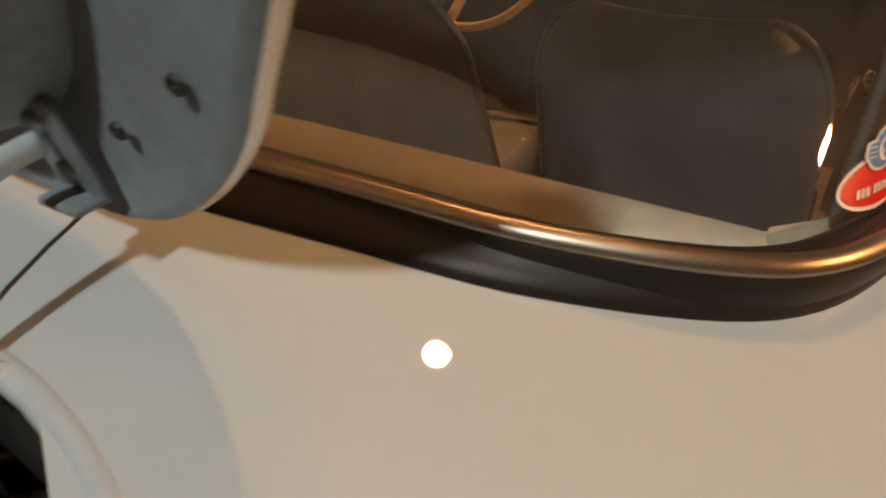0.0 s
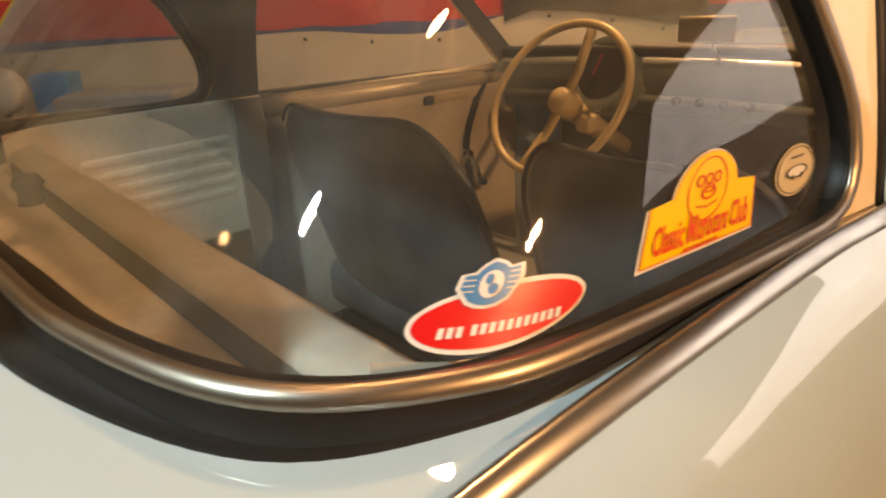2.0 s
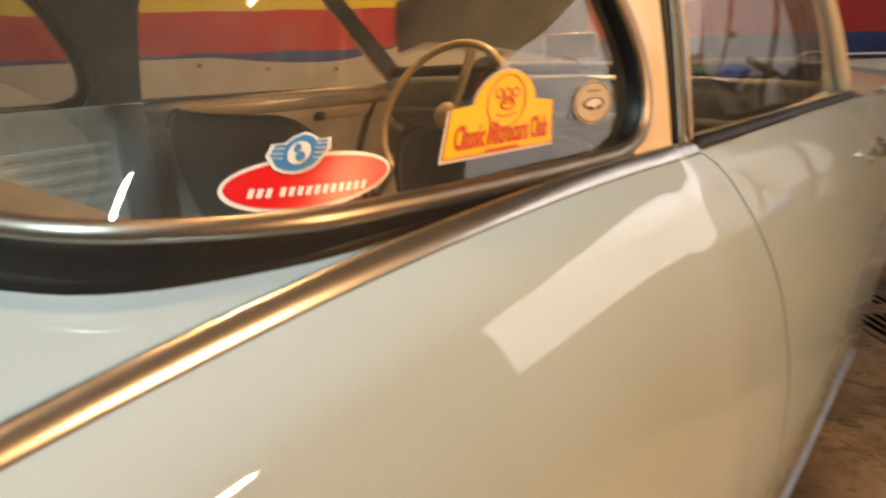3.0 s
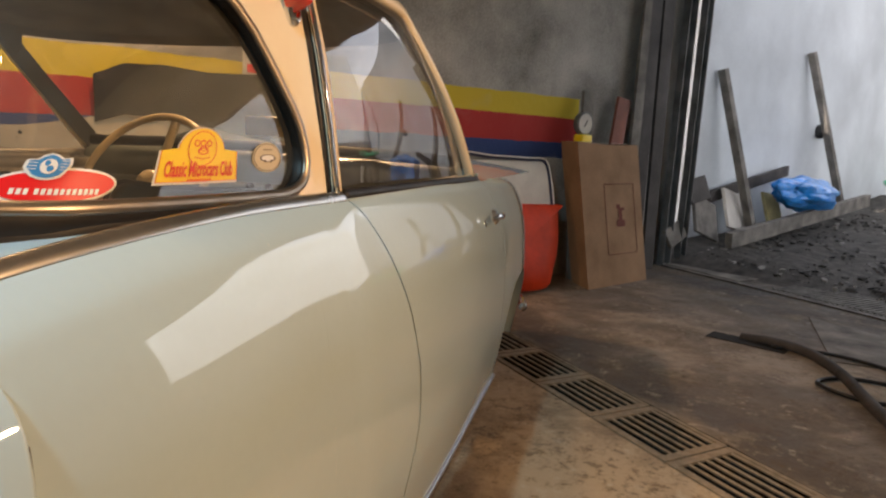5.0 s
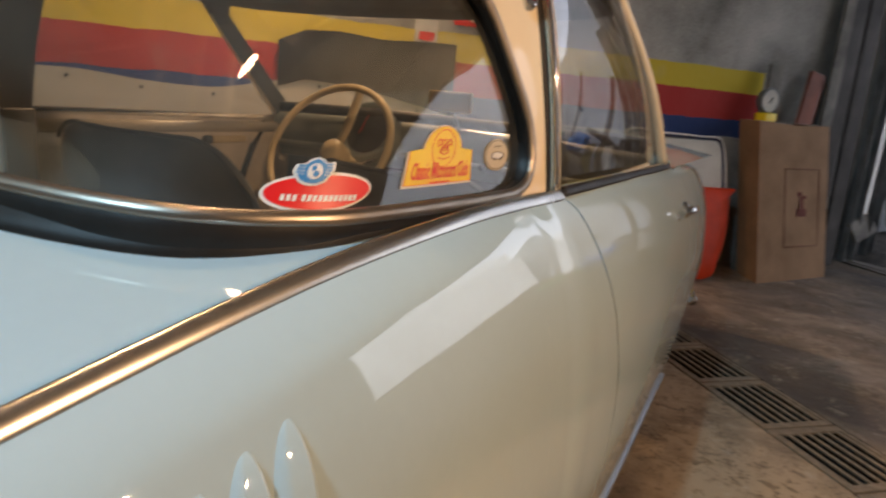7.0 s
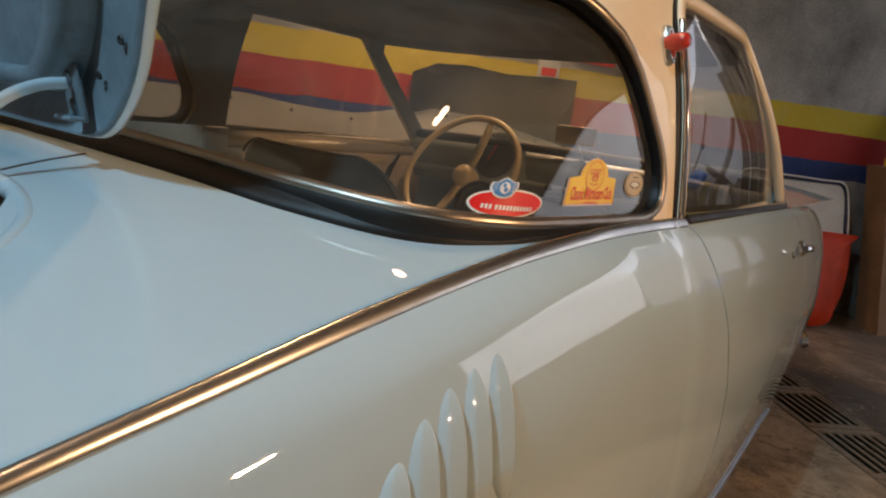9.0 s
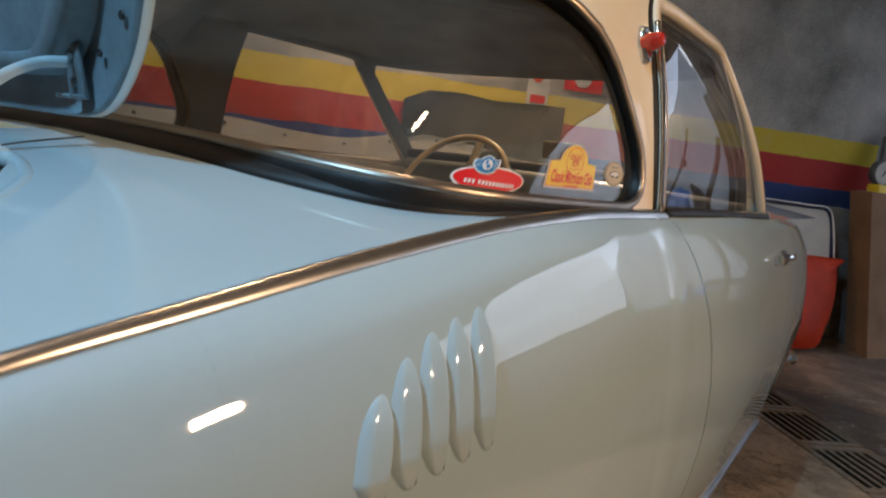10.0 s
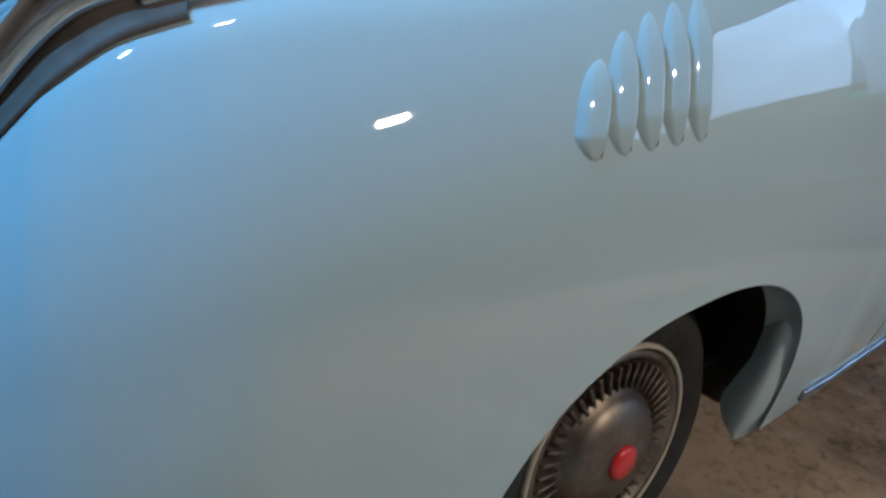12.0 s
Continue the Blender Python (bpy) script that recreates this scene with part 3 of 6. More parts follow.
    for s in (1, -1):
        strip = [(-0.0092, -0.004), (-0.0092, 0.0008), (-0.0084, 0.0024), (-0.0060, 0.0036), (-0.0020, 0.0043), (0.0020, 0.0044), (0.0056, 0.0038), (0.0074, 0.0030), (0.0080, 0.0016), (0.0090, 0.0012), (0.0092, -0.004)]
        strip = strip if s > 0 else [(-a_, b_) for a_, b_ in strip][::-1]
        pts = [plan_at(u)[0] * np.array((s, 1, 1)) for u in us]
        ups_ = [np.array((s * plan_at(u)[1][0] * 0.9, plan_at(u)[1][1] * 0.9, 0.62)) for u in us]
        wide = [float(np.interp(plan_at(u)[0][1], (-0.47, -0.20, 0.10), (0.60, 0.88, 1.0))) for u in us]
        bms = bmesh.new()
        tan_ = np.gradient(np.array(pts), axis=0)
        rows = []
        for p, tn, up_, w in zip(pts, tan_, ups_, wide):
            sd = np.cross(tn, up_)
            sd /= np.linalg.norm(sd)
            uu = np.cross(sd, tn)
            uu /= np.linalg.norm(uu)
            rows.append([p + sd * a_ * w + uu * b_ for a_, b_ in strip])
        part("belt_strip", grid(rows, bms), WORN_CHROME, car, "worn chrome belt strip")
        us2 = np.linspace(u_of_y(0.478), u_of_y(1.34), 60)
        pts = [plan_at(u)[0] * np.array((s, 1, 1)) + np.array((0, 0, 0.004)) for u in us2]
        ups_ = [np.array((s * 0.9, 0, 0.62)) for u in us2]
        part("door_belt_rubber", sweep(pts, [(a * 0.8, b) for a, b in strip], ups_), RUBBER, car)
        sill = np.linspace(u_of_y(0.335), u_of_y(1.50), 60)
        part("sill_strip", sweep([flank(u, 0.213, s, 0.002) for u in sill], [(-0.0095, -0.003), (-0.0080, 0.003), (0, 0.0055), (0.0080, 0.003), (0.0095, -0.003)], [flank_normal(u, 0.213, s) for u in sill]), SILL_METAL, car, "dull chrome sill moulding")
        for y0, y1, paint in ((0.385, 0.476, CREAM), (0.480, 1.34, PAINT)):
            rows = []
            for u in np.linspace(u_of_y(y0), u_of_y(y1), 24):
                p = plan_at(u)[0]
                rows.append([np.array((s * (p[0] - d), p[1], p[2] + h)) for d, h in ((0.001, 0.0), (0.010, 0.003), (0.032, 0.004))])
            part("belt_ledge", grid(rows), paint, car)
        # gasket of the tail lamp
        us3 = np.linspace(u_of_y(-0.471), 100, 40)
        rows = []
        for u, k in zip(us3, np.linspace(0, 1, 40)):
            p, n = plan_at(u)
            top = p * np.array((s, 1, 1))
            out = np.array((s * n[0], n[1], 0))
            w = 0.006 + 0.008 * min(1.0, k * 2)
            up = np.array((0, 0, 1.0))
            rows.append([flank(u, p[2] - 0.007, s, -0.001), flank(u, p[2] - 0.006, s, 0.0035), flank(u, p[2] - 0.001, s, 0.005), top + out * 0.004 + up * 0.4 * w, top + out * 0.001 + up * w, top - out * 0.014 + up * (w + 0.001)])
        part("lamp_gasket", grid(rows), GASKET, car, "grey rubber lamp gasket")
    return car, doors


car, doors = build_car()


# ---- car fittings ----
def louvres(sign):
    tops = (0.714, 0.733, 0.746, 0.753, 0.758)
    for i, zt in enumerate(tops):
        yb, yt, zb = -0.225 + 0.0326 * i, -0.204 + 0.0318 * i, 0.643
        rows = []
        for a in np.linspace(0, 1, 36):
            z = zb + (zt - zb) * a
            k = min(1.0, (a + 0.001) / 0.28) ** 0.55 * max(0.0, 1 - max(0.0, (a - 0.45) / 0.55) ** 2.6) ** 0.62
            w = 0.0004 + 0.0160 * k
            yc = yb + (yt - yb) * a + (0.0135 if a < 0.4 else 0.004) * (1 - k)
            r = []
            for b in np.linspace(-1, 1, 25):
                # a broad swell, steep at its front edge
                q = (b + 1) / 2
                swell = (0.62 + 0.38 * q) * (1 - (1 - min(1.0, q / 0.34)) ** 2) * (1 - max(0.0, (q - 0.80) / 0.20) ** 2)
                r.append(flank(u_of_y(yc + b * w), z, sign, 0.0090 * swell * k**0.9 - 0.0008))
            rows.append(r)
        part("louvre", grid(rows), PAINT, car)
        # Brown line on the front edge: the slot and its shadow, drawn as colour.
        slot = [flank(u_of_y(yb + (yt - yb) * a + 0.0158), zb + (zt - zb) * a, sign, 0.0006) for a in np.linspace(0.04, 0.66, 24)]
        part("louvre_slot", tube(slot, 0.0011, 6), LOUVRE_GAP, car)


for sgn in (1, -1):
    louvres(sgn)


FIN = bpy.data.meshes.new("hubcap_fin")
fin_bm = box((0.012, 0.034, 0.0045), bevel=0.0012, seg=1)
fin_bm.to_mesh(FIN)
fin_bm.free()
FIN.materials.append(FIN_METAL)


def wheel_part(yc, sign):
    """Tyre, rim and cap of one wheel."""
    yc -= 0.008
    hub = Vector((0.0, yc, 0.220))
    x0 = 0.50 if yc < 1 else 0.465
    ax = (sign, 0, 0)
    at = (sign * x0, yc, 0.220)
    w = part("wheel", lathe([(0.125, -0.03), (0.135, 0.0), (0.135, 0.07), (0.128, 0.078), (0.09, 0.06), (0.02, 0.05)], at, ax), DARK, car)
    prof = [(0.128, -0.045), (0.165, -0.055), (0.214, -0.050), (0.227, -0.03), (0.230, -0.01), (0.230, 0.045), (0.227, 0.064), (0.218, 0.086), (0.190, 0.104), (0.158, 0.100), (0.141, 0.084), (0.134, 0.06)]
    part("tyre", lathe(prof, at, ax, 72), TYRE, w, "black narrow tyre")
    part("hubcap", lathe([(0.140, 0.088), (0.143, 0.095), (0.138, 0.101), (0.131, 0.098), (0.126, 0.088), (0.100, 0.084), (0.086, 0.090), (0.080, 0.102), (0.070, 0.112), (0.045, 0.119), (0.024, 0.121), (0.0005, 0.121)], at, ax, 72), CAPMETAL, w, "dull metal hubcap with fins")
    part("trim_ring", lathe([(0.1445, 0.086), (0.150, 0.095), (0.149, 0.1005), (0.1455, 0.1025), (0.1435, 0.099)], at, ax, 72), RAIL_PAINT, w, "beige wheel trim ring")
    for k in range(44):
        rot = Matrix.Rotation(2 * math.pi * k / 44, 3, "X")
        o = Vector((sign * (x0 + 0.094), 0, 0)) + rot @ Vector((0, 0.107, 0)) + hub
        fin = new("hubcap_fin", FIN)
        fin.parent = w
        fin.matrix_local = Matrix.Translation(o) @ rot.to_4x4()
    part("hub_badge", lathe([(0.024, 0.119), (0.024, 0.124), (0.018, 0.128), (0.0005, 0.129)], at, ax, 32), RED_EN, w, "red enamel hub badge")


for yc in (0.0, 1.80):
    for sgn in (1, -1):
        wheel_part(yc, sgn)
        # wheel house and the turned-in flap before the wheel
        pts = [(yc - 0.315, 0.20), (yc - 0.315, 0.26)] + [(yc - 0.025 + (0.262 if k > 0 else 0.290) * k, arch(yc - 0.025 + 0.2619 * k if k > 0 else yc - 0.025 + 0.2899 * k, yc) or 0.255) for k in np.linspace(-1, 1, 40)] + [(yc + 0.237, 0.23), (yc + 0.240, 0.17)]
        rows = [[flank(u_of_y(y), max(z, HEM), sgn, d) + np.array((0, dy, 0)) for d, dy in ((0.0, 0), (-0.004, 0.004), (-0.05, 0.006))] for y, z in pts]
        part("arch_lip", grid(rows), PAINT, car)
        rows = [[np.array((sgn * x, y + 0.06 * min(1.0, max(0.0, (y - yc - 0.12) / 0.10)), z + 0.02)) for x in (abs(flank(u_of_y(y), max(z, 0.16))[0]) - 0.014, 0.46, 0.30)] for y, z in pts]
        part("wheel_house", grid(rows), DARK, car)
        part("wheel_house_back", box((0.01, 0.62, 0.40), (sgn * 0.30, yc, 0.36)), DARK, car)
part("underbody", box((1.16, 1.10, 0.05), (0, 0.85, 0.175), 0.01), DARK, car)
part("underbody", box((0.56, 2.6, 0.05), (0, 0.90, 0.20), 0.01), DARK, car)
part("tail_underside", box((1.0, 0.30, 0.03), (0, -0.42, 0.20), 0.01), DARK, car)


def flap(sign):
    """The mud flap before the rear wheel: a strip curling back from the arch, then turned in."""
    turn = spline([(0, 0), (0.010, -0.010), (0.024, -0.020), (0.048, -0.022), (0.090, -0.010)], 4)
    rows = []
    for z in np.linspace(0.162, 0.50, 26):
        low = max(0.0, (0.235 - z) / 0.075)
        out = flank(u_of_y(0.237), max(z, 0.16), sign, -0.004)
        edge = math.sqrt(max(0.02, 1 - low**2))
        lift = 0.012 * low**2
        broad = float(np.interp(z, (0.22, 0.30), (0.68, 0.50)))
        rows.append([np.array((sign * (abs(out[0]) - 0.010 * low**2 - dx * edge * broad), 0.238 + lift + dy, z)) for dx, dy in turn])
    part("wheel_flap", grid(rows), PAINT, car, "pale blue turned-in mud flap")


for sgn in (1, -1):
    flap(sgn)


def door_fittings(sign, door):
    """Window frame, glass, seals, handle and trim of one door."""
    edge = [(0.482, 0.0), (0.476, 0.2), (0.474, 0.4), (0.477, 0.6), (0.482, 0.78), (0.490, 0.88), (0.508, 0.945), (0.540, 0.965), (0.62, 0.972), (0.72, 0.974), (0.82, 0.974), (0.880, 0.973), (0.908, 0.965), (0.925, 0.945), (0.942, 0.90), (0.968, 0.83), (1.03, 0.665), (1.13, 0.40), (1.22, 0.165), (1.285, 0.0)]
    uv = [(green_u(y, s), s) for y, s in spline(edge, 5)]
    P = [green(u, s, sign, 0.0) for u, s in uv]
    N = [green_normal(u, s, sign) for u, s in uv]
    inner = 1 if sign > 0 else -1
    frame_prof = [(0.000, -0.012), (0.000, 0.004), (0.004, 0.008), (0.018, 0.008), (0.022, 0.004), (0.022, -0.012)]
    side = -1 * inner
    part("window_frame", sweep(P, [(side * a, b) for a, b in frame_prof], N), CREAM, door, "cream painted window frame")
    seal = [(0.022, -0.012), (0.022, 0.003), (0.030, 0.001), (0.034, -0.006), (0.034, -0.014)]
    part("glass_seal", sweep(P, [(side * a, b) for a, b in seal], N), RUBBER, door)
    rear = [p + n * 0.009 for p, n in zip(P[:24], N[:24])]
    part("frame_trim", sweep(rear, [(side * 0.021 + a, b) for a, b in ((-0.004, -0.003), (-0.003, 0.003), (0.003, 0.003), (0.004, -0.003))], N[:24]), CHROME, door, "thin bright trim strip")
    rows = []
    for s in np.linspace(-0.02, 0.95, 16):
        y0 = 0.49
        y1 = float(np.interp(s, [0.0, 0.17, 0.40, 0.66, 0.85, 0.95], [1.275, 1.21, 1.12, 1.02, 0.95, 0.915]))
        rows.append([green(green_u(y0 + (y1 - y0) * f, s), s, sign, -0.017 + 0.019 * s) for f in np.linspace(0, 1, 16)])
    o = part("door_glass", grid(rows), GLASS, door)
    o.visible_shadow = False
    # handle: two feet and a curved bar
    u = u_of_y(1.28)
    base = flank(u, 0.713, sign, 0.0)
    n = flank_normal(u, 0.713, sign)
    bar = spline([base + np.array((0, -0.055, 0.004)) + n * 0.012, base + np.array((0, -0.03, 0.003)) + n * 0.026, base + n * 0.028, base + np.array((0, 0.035, 0.0)) + n * 0.024, base + np.array((0, 0.05, 0)) + n * 0.006], 6)
    h = part("door_handle", sweep(bar, ring(0.0085, 10, 0.7), n), CHROME, door, "chrome door handle")
    part("handle_plate", lathe([(0.001, 0.010), (0.016, 0.008), (0.020, 0.0), (0.020, -0.004)], base + np.array((0, 0.042, 0)), n, 24), CHROME, h)
    part("lock_button", lathe([(0.001, 0.008), (0.009, 0.006), (0.011, -0.003)], base + np.array((0, -0.085, -0.004)), n, 20), CHROME, door)


for sgn, d in zip((1, -1), doors):
    door_fittings(sgn, d)


def pillar_lamp(sign):
    u, s = green_u(0.428, 0.735), 0.735
    p, n = green(u, s, sign), green_normal(u, s, sign)
    up = np.array((0, 0, 1.0)) - n * n[2]
    up /= np.linalg.norm(up)
    fw = np.cross(up, n)
    rows = []
    for k, h in ((1.0, -0.004), (1.0, 0.004), (0.86, 0.010), (0.70, 0.0105), (0.6, 0.006)):
        rows.append([p + n * h + up * (0.029 * k * math.sin(a)) + fw * (0.0115 * k * math.copysign(abs(math.cos(a)) ** 0.7, math.cos(a))) for a in np.linspace(0, 2 * math.pi, 40, endpoint=False)])
    b = part("pillar_lamp", grid(rows, wrap=True), CHROME, car, "chrome pillar lamp with red lens")
    part("lens", lathe([(0.0135, 0.004), (0.0135, 0.010), (0.0125, 0.020), (0.0105, 0.030), (0.008, 0.034), (0.0005, 0.035)], p + up * 0.001, n, 28), RED_LENS, b, "red ribbed lens")


for sgn in (1, -1):
    pillar_lamp(sgn)


def tail_lamp(sign):
    us = np.linspace(u_of_y(-0.474), 100, 30)
    rows = []
    for k, u in enumerate(us):
        f = k / 29
        p, n = plan_at(u)
        b = p * np.array((sign, 1, 1)) + np.array((0, 0, 0.008 + 0.006 * min(1.0, f * 2)))
        nn = np.array((sign * n[0], n[1], 0))
        g = 0.10 + 0.90 * min(1.0, f * 1.5)
        rows.append([b + nn * (0.004 + dx * g) + np.array((0, 0, dz * g)) for dx, dz in ((-0.014, -0.006), (-0.004, 0.001), (0.001, 0.010), (0.0, 0.022), (-0.008, 0.032), (-0.022, 0.036), (-0.045, 0.034))])
    t = part("tail_lamp", grid(rows), CHROME, car, "chrome tail lamp housing")
    g = [plan_at(u)[0] * np.array((sign, 1, 1)) + np.array((sign * plan_at(u)[1][0] * 0.010, plan_at(u)[1][1] * 0.010, 0.022)) for u in np.linspace(92, 70, 12)]
    part("tail_lens", tube(g, 0.013, 14), RED_LENS, t, "red tail lamp lens")
    part("lamp_cap", tube([plan_at(u)[0] * np.array((sign, 1, 1)) + np.array((0, 0, 0.008)) for u in np.linspace(u_of_y(-0.472), u_of_y(-0.492), 6)], 0.0045, 12), CHROME, t)


for sgn in (1, -1):
    tail_lamp(sgn)

# bumpers
part("front_bumper", sweep(spline([(0.635, 2.16, 0.265), (0.61, 2.26, 0.275), (0.53, 2.37, 0.28), (0.30, 2.46, 0.285), (0, 2.48, 0.285), (-0.30, 2.46, 0.285), (-0.53, 2.37, 0.28), (-0.61, 2.26, 0.275), (-0.635, 2.16, 0.265)], 6), ring(0.016, 12), (0, 0, 1)), CHROME, car, "chrome front bumper")
part("rear_bumper", sweep(spline([(0.60, -0.50, 0.28), (0.40, -0.66, 0.29), (0, -0.69, 0.29), (-0.40, -0.66, 0.29), (-0.60, -0.50, 0.28)], 8), ring(0.022, 12), (0, 0, 1)), CHROME, car)
part("front_cowl", grid([[np.array((x * (0.606 - 0.02 * k), 1.36 + 0.106 * k * 10 * (1 - 0.22 * x * x * 0), 0.80 + 0.05 * (1 - x * x) - 0.012 * k)) for x in np.linspace(-1, 1, 24)] for k in np.linspace(0, 1, 12)]), PAINT, car)


# ---- engine lid, standing open ----
def engine_lid():
    y0 = -0.203

    def outline(grow=0.0):
        half = [(0.0, 0.857), (0.10, 0.857), (0.19, 0.858), (0.240, 0.862), (0.275, 0.874), (0.306, 0.893), (0.334, 0.916), (0.354, 0.938), (0.370, 0.962), (0.384, 0.983), (0.400, 1.008), (0.418, 1.05), (0.424, 1.09), (0.410, 1.13), (0.36, 1.163), (0.24, 1.185), (0.12, 1.192), (0, 1.194)]
        c = spline(half, 6)
        return [np.array((1.02 * x, z + 0.012)) for x, z in c] + [np.array((-1.02 * x, z + 0.012)) for x, z in c[::-1][1:-1]]

    def at(q, d):
        # the lid leans a little back over the engine and is crowned
        x, z = q
        return np.array((x, y0 - 0.20 * (z - 0.88) + d + 0.014 * (1 - (x / 0.4) ** 2), z))

    mid = np.array((0, 1.03))

    def loop(f, d):
        return [at(mid + (q - mid) * f, d) for q in outline()]

    lid = part("engine_lid", grid([loop(1.0, -0.002), loop(1.006, 0.003), loop(1.0, 0.008), loop(0.9, 0.010), loop(0.6, 0.014), loop(0.3, 0.016), loop(0.001, 0.016)], wrap=True), PAINT, car, "pale blue engine lid standing open")
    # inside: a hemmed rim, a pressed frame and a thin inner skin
    part("lid_inner_rim", grid([loop(1.0, -0.002), loop(0.985, -0.006), loop(0.972, -0.002), loop(0.70, 0.004)], wrap=True), LID_INNER, lid, "blue inner skin, shade mixed into its colour")
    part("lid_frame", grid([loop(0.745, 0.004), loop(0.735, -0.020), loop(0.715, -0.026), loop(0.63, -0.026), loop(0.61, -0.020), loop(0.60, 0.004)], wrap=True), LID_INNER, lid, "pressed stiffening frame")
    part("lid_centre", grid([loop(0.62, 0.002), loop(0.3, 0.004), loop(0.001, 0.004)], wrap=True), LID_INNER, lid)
    for x, z in ((0.280, 0.934), (0.338, 0.966), (0.352, 1.07), (-0.280, 0.934), (-0.338, 0.972)):
        o = at((x, z), -0.005)
        part("lid_bolt", lathe([(0.0005, 0.0006), (0.0026, 0.0006), (0.0032, 0.0012), (0.0040, 0.0008), (0.0044, -0.001)], o, (0, -1, -0.2), 16), DARK, lid)
    for s in (1, -1):
        hb = bmesh.new()
        rot = Matrix.Rotation(0.197, 3, "X")
        box((0.034, 0.005, 0.056), at((s * 0.228, 0.915), -0.010), 0.002, rot, hb)
        box((0.030, 0.020, 0.005), at((s * 0.230, 0.890), -0.018), 0.002, None, hb)
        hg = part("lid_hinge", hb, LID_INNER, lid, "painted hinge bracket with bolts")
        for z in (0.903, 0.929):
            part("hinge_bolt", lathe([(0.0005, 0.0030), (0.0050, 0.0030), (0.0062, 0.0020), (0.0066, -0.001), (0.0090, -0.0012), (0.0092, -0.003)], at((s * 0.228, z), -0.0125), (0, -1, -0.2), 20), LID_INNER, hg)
        # the curved hinge arm dipping into the engine bay
        arm = spline([(s * x, y - 0.020, z + 0.008) for x, y, z in ((0.233, -0.200, 0.915), (0.230, -0.225, 0.910), (0.225, -0.250, 0.896), (0.222, -0.272, 0.873), (0.222, -0.280, 0.850), (0.225, -0.274, 0.830), (0.230, -0.252, 0.818), (0.236, -0.235, 0.795))], 8)
        part("hinge_arm", sweep(arm, [(-0.0055, -0.003), (-0.0055, 0.003), (0.0055, 0.003), (0.0055, -0.003)], (s * 1.0, 0.0, 0.15)), PAINT, lid, "curved pale hinge arm")


engine_lid()

# engine in its bay
eng = part("engine", box((0.42, 0.20, 0.22), (0.02, -0.42, 0.55), 0.03), DARK, car, "dark greasy engine")
for k in range(9):
    part("cooling_fin", box((0.34, 0.012, 0.10), (0.03, -0.505 + k * 0.021, 0.69), 0.003), CAPMETAL if k % 3 == 0 else DARK, eng)
part("air_filter", lathe([(0.001, 0.05), (0.06, 0.05), (0.07, 0.04), (0.07, -0.04), (0.06, -0.05)], (0.24, -0.36, 0.70), (0.2, 1, 0.1), 28), DARK, eng)
for k, x in enumerate((-0.20, -0.12, 0.02, 0.13, 0.22)):
    part("pushrod_tube", tube([(x, -0.36 - 0.01 * k, 0.70), (x + 0.02, -0.385 - 0.01 * k, 0.745), (x + 0.035, -0.40 - 0.01 * k, 0.775)], 0.0035, 8), CAPMETAL, eng, "bright thin metal tube")
part("intake_pipe", tube(spline([(0.02, -0.34, 0.775), (0.14, -0.325, 0.790), (0.24, -0.33, 0.785), (0.32, -0.35, 0.770)], 6), 0.020, 12), RUBBER, eng, "black rubber intake pipe")
for k in range(4):
    part("cable", tube(spline([(0.30 - 0.05 * k, -0.26, 0.74), (0.26 - 0.06 * k, -0.34, 0.775 - 0.01 * k), (0.1, -0.42, 0.74), (0.0, -0.48, 0.68)], 8), 0.006, 8), RUBBER, eng)


# ---- interior ----
def seat(x, w, name):
    st = thing(name, "dark blue grey vinyl car seat with piped edges", "car seat", "front seats")
    h = w / 2

    def back(a, b, d):
        # a across, b up, d thickness
        top = 0.815
        z = 0.36 + (top - 0.36) * b
        c = max(0.0, (b - 0.70) / 0.30)
        wid = h * (1 - 0.10 * b) * (1 - 0.42 * (1 - math.sqrt(max(0.0, 1 - c * c))))
        y = 0.660 - 0.155 * b + d
        return np.array((x + a * wid, y + 0.035 * a * a, z))

    n = 18
    loopb = []
    for b in 1 - (1 - np.linspace(0, 1, 30)) ** 2:
        loopb.append([back(a, b, -0.035 * math.sqrt(max(0.02, 1 - abs(a) ** 4)) * (1 - 0.75 * b**8)) for a in np.linspace(-1, 1, n)] + [back(a, b, 0.045 * math.sqrt(max(0.02, 1 - abs(a) ** 4)) * (1 - 0.75 * b**8)) for a in np.linspace(1, -1, n)])
    bm = grid(loopb, wrap=True)
    bm.verts.ensure_lookup_table()
    vs = list(bm.verts)
    bm.faces.new(vs[-2 * n:])
    part("backrest", bm, VINYL, st, "dark blue vinyl backrest")
    edge = [back(-1, 1 - (1 - b) ** 2, -0.012) for b in np.linspace(0.7 if x < 0 else 0.0, 1, 24)] + [back(a, 1, -0.012) for a in np.linspace(-1, 1, 14)][1:-1] + [back(1, 1 - (1 - b) ** 2, -0.012) for b in np.linspace(1, 0, 24)]
    part("piping", tube(edge, 0.0042, 8), PIPING, st, "grey vinyl piping")
    part("cushion", box((w * 0.95, 0.44, 0.13), (x, 0.84, 0.35), 0.04, None, None, 4), VINYL, st)
    part("seat_frame", box((w * 0.8, 0.40, 0.05), (x, 0.82, 0.255), 0.01), DARK, st)
    part("side_handle", box((0.018, 0.02, 0.05), (x + 0.30 * w, 0.575, 0.44), 0.004), CHROME, st)
    return st


seat(-0.288, 0.64, "driver_seat")
seat(0.335, 0.44, "passenger_seat")


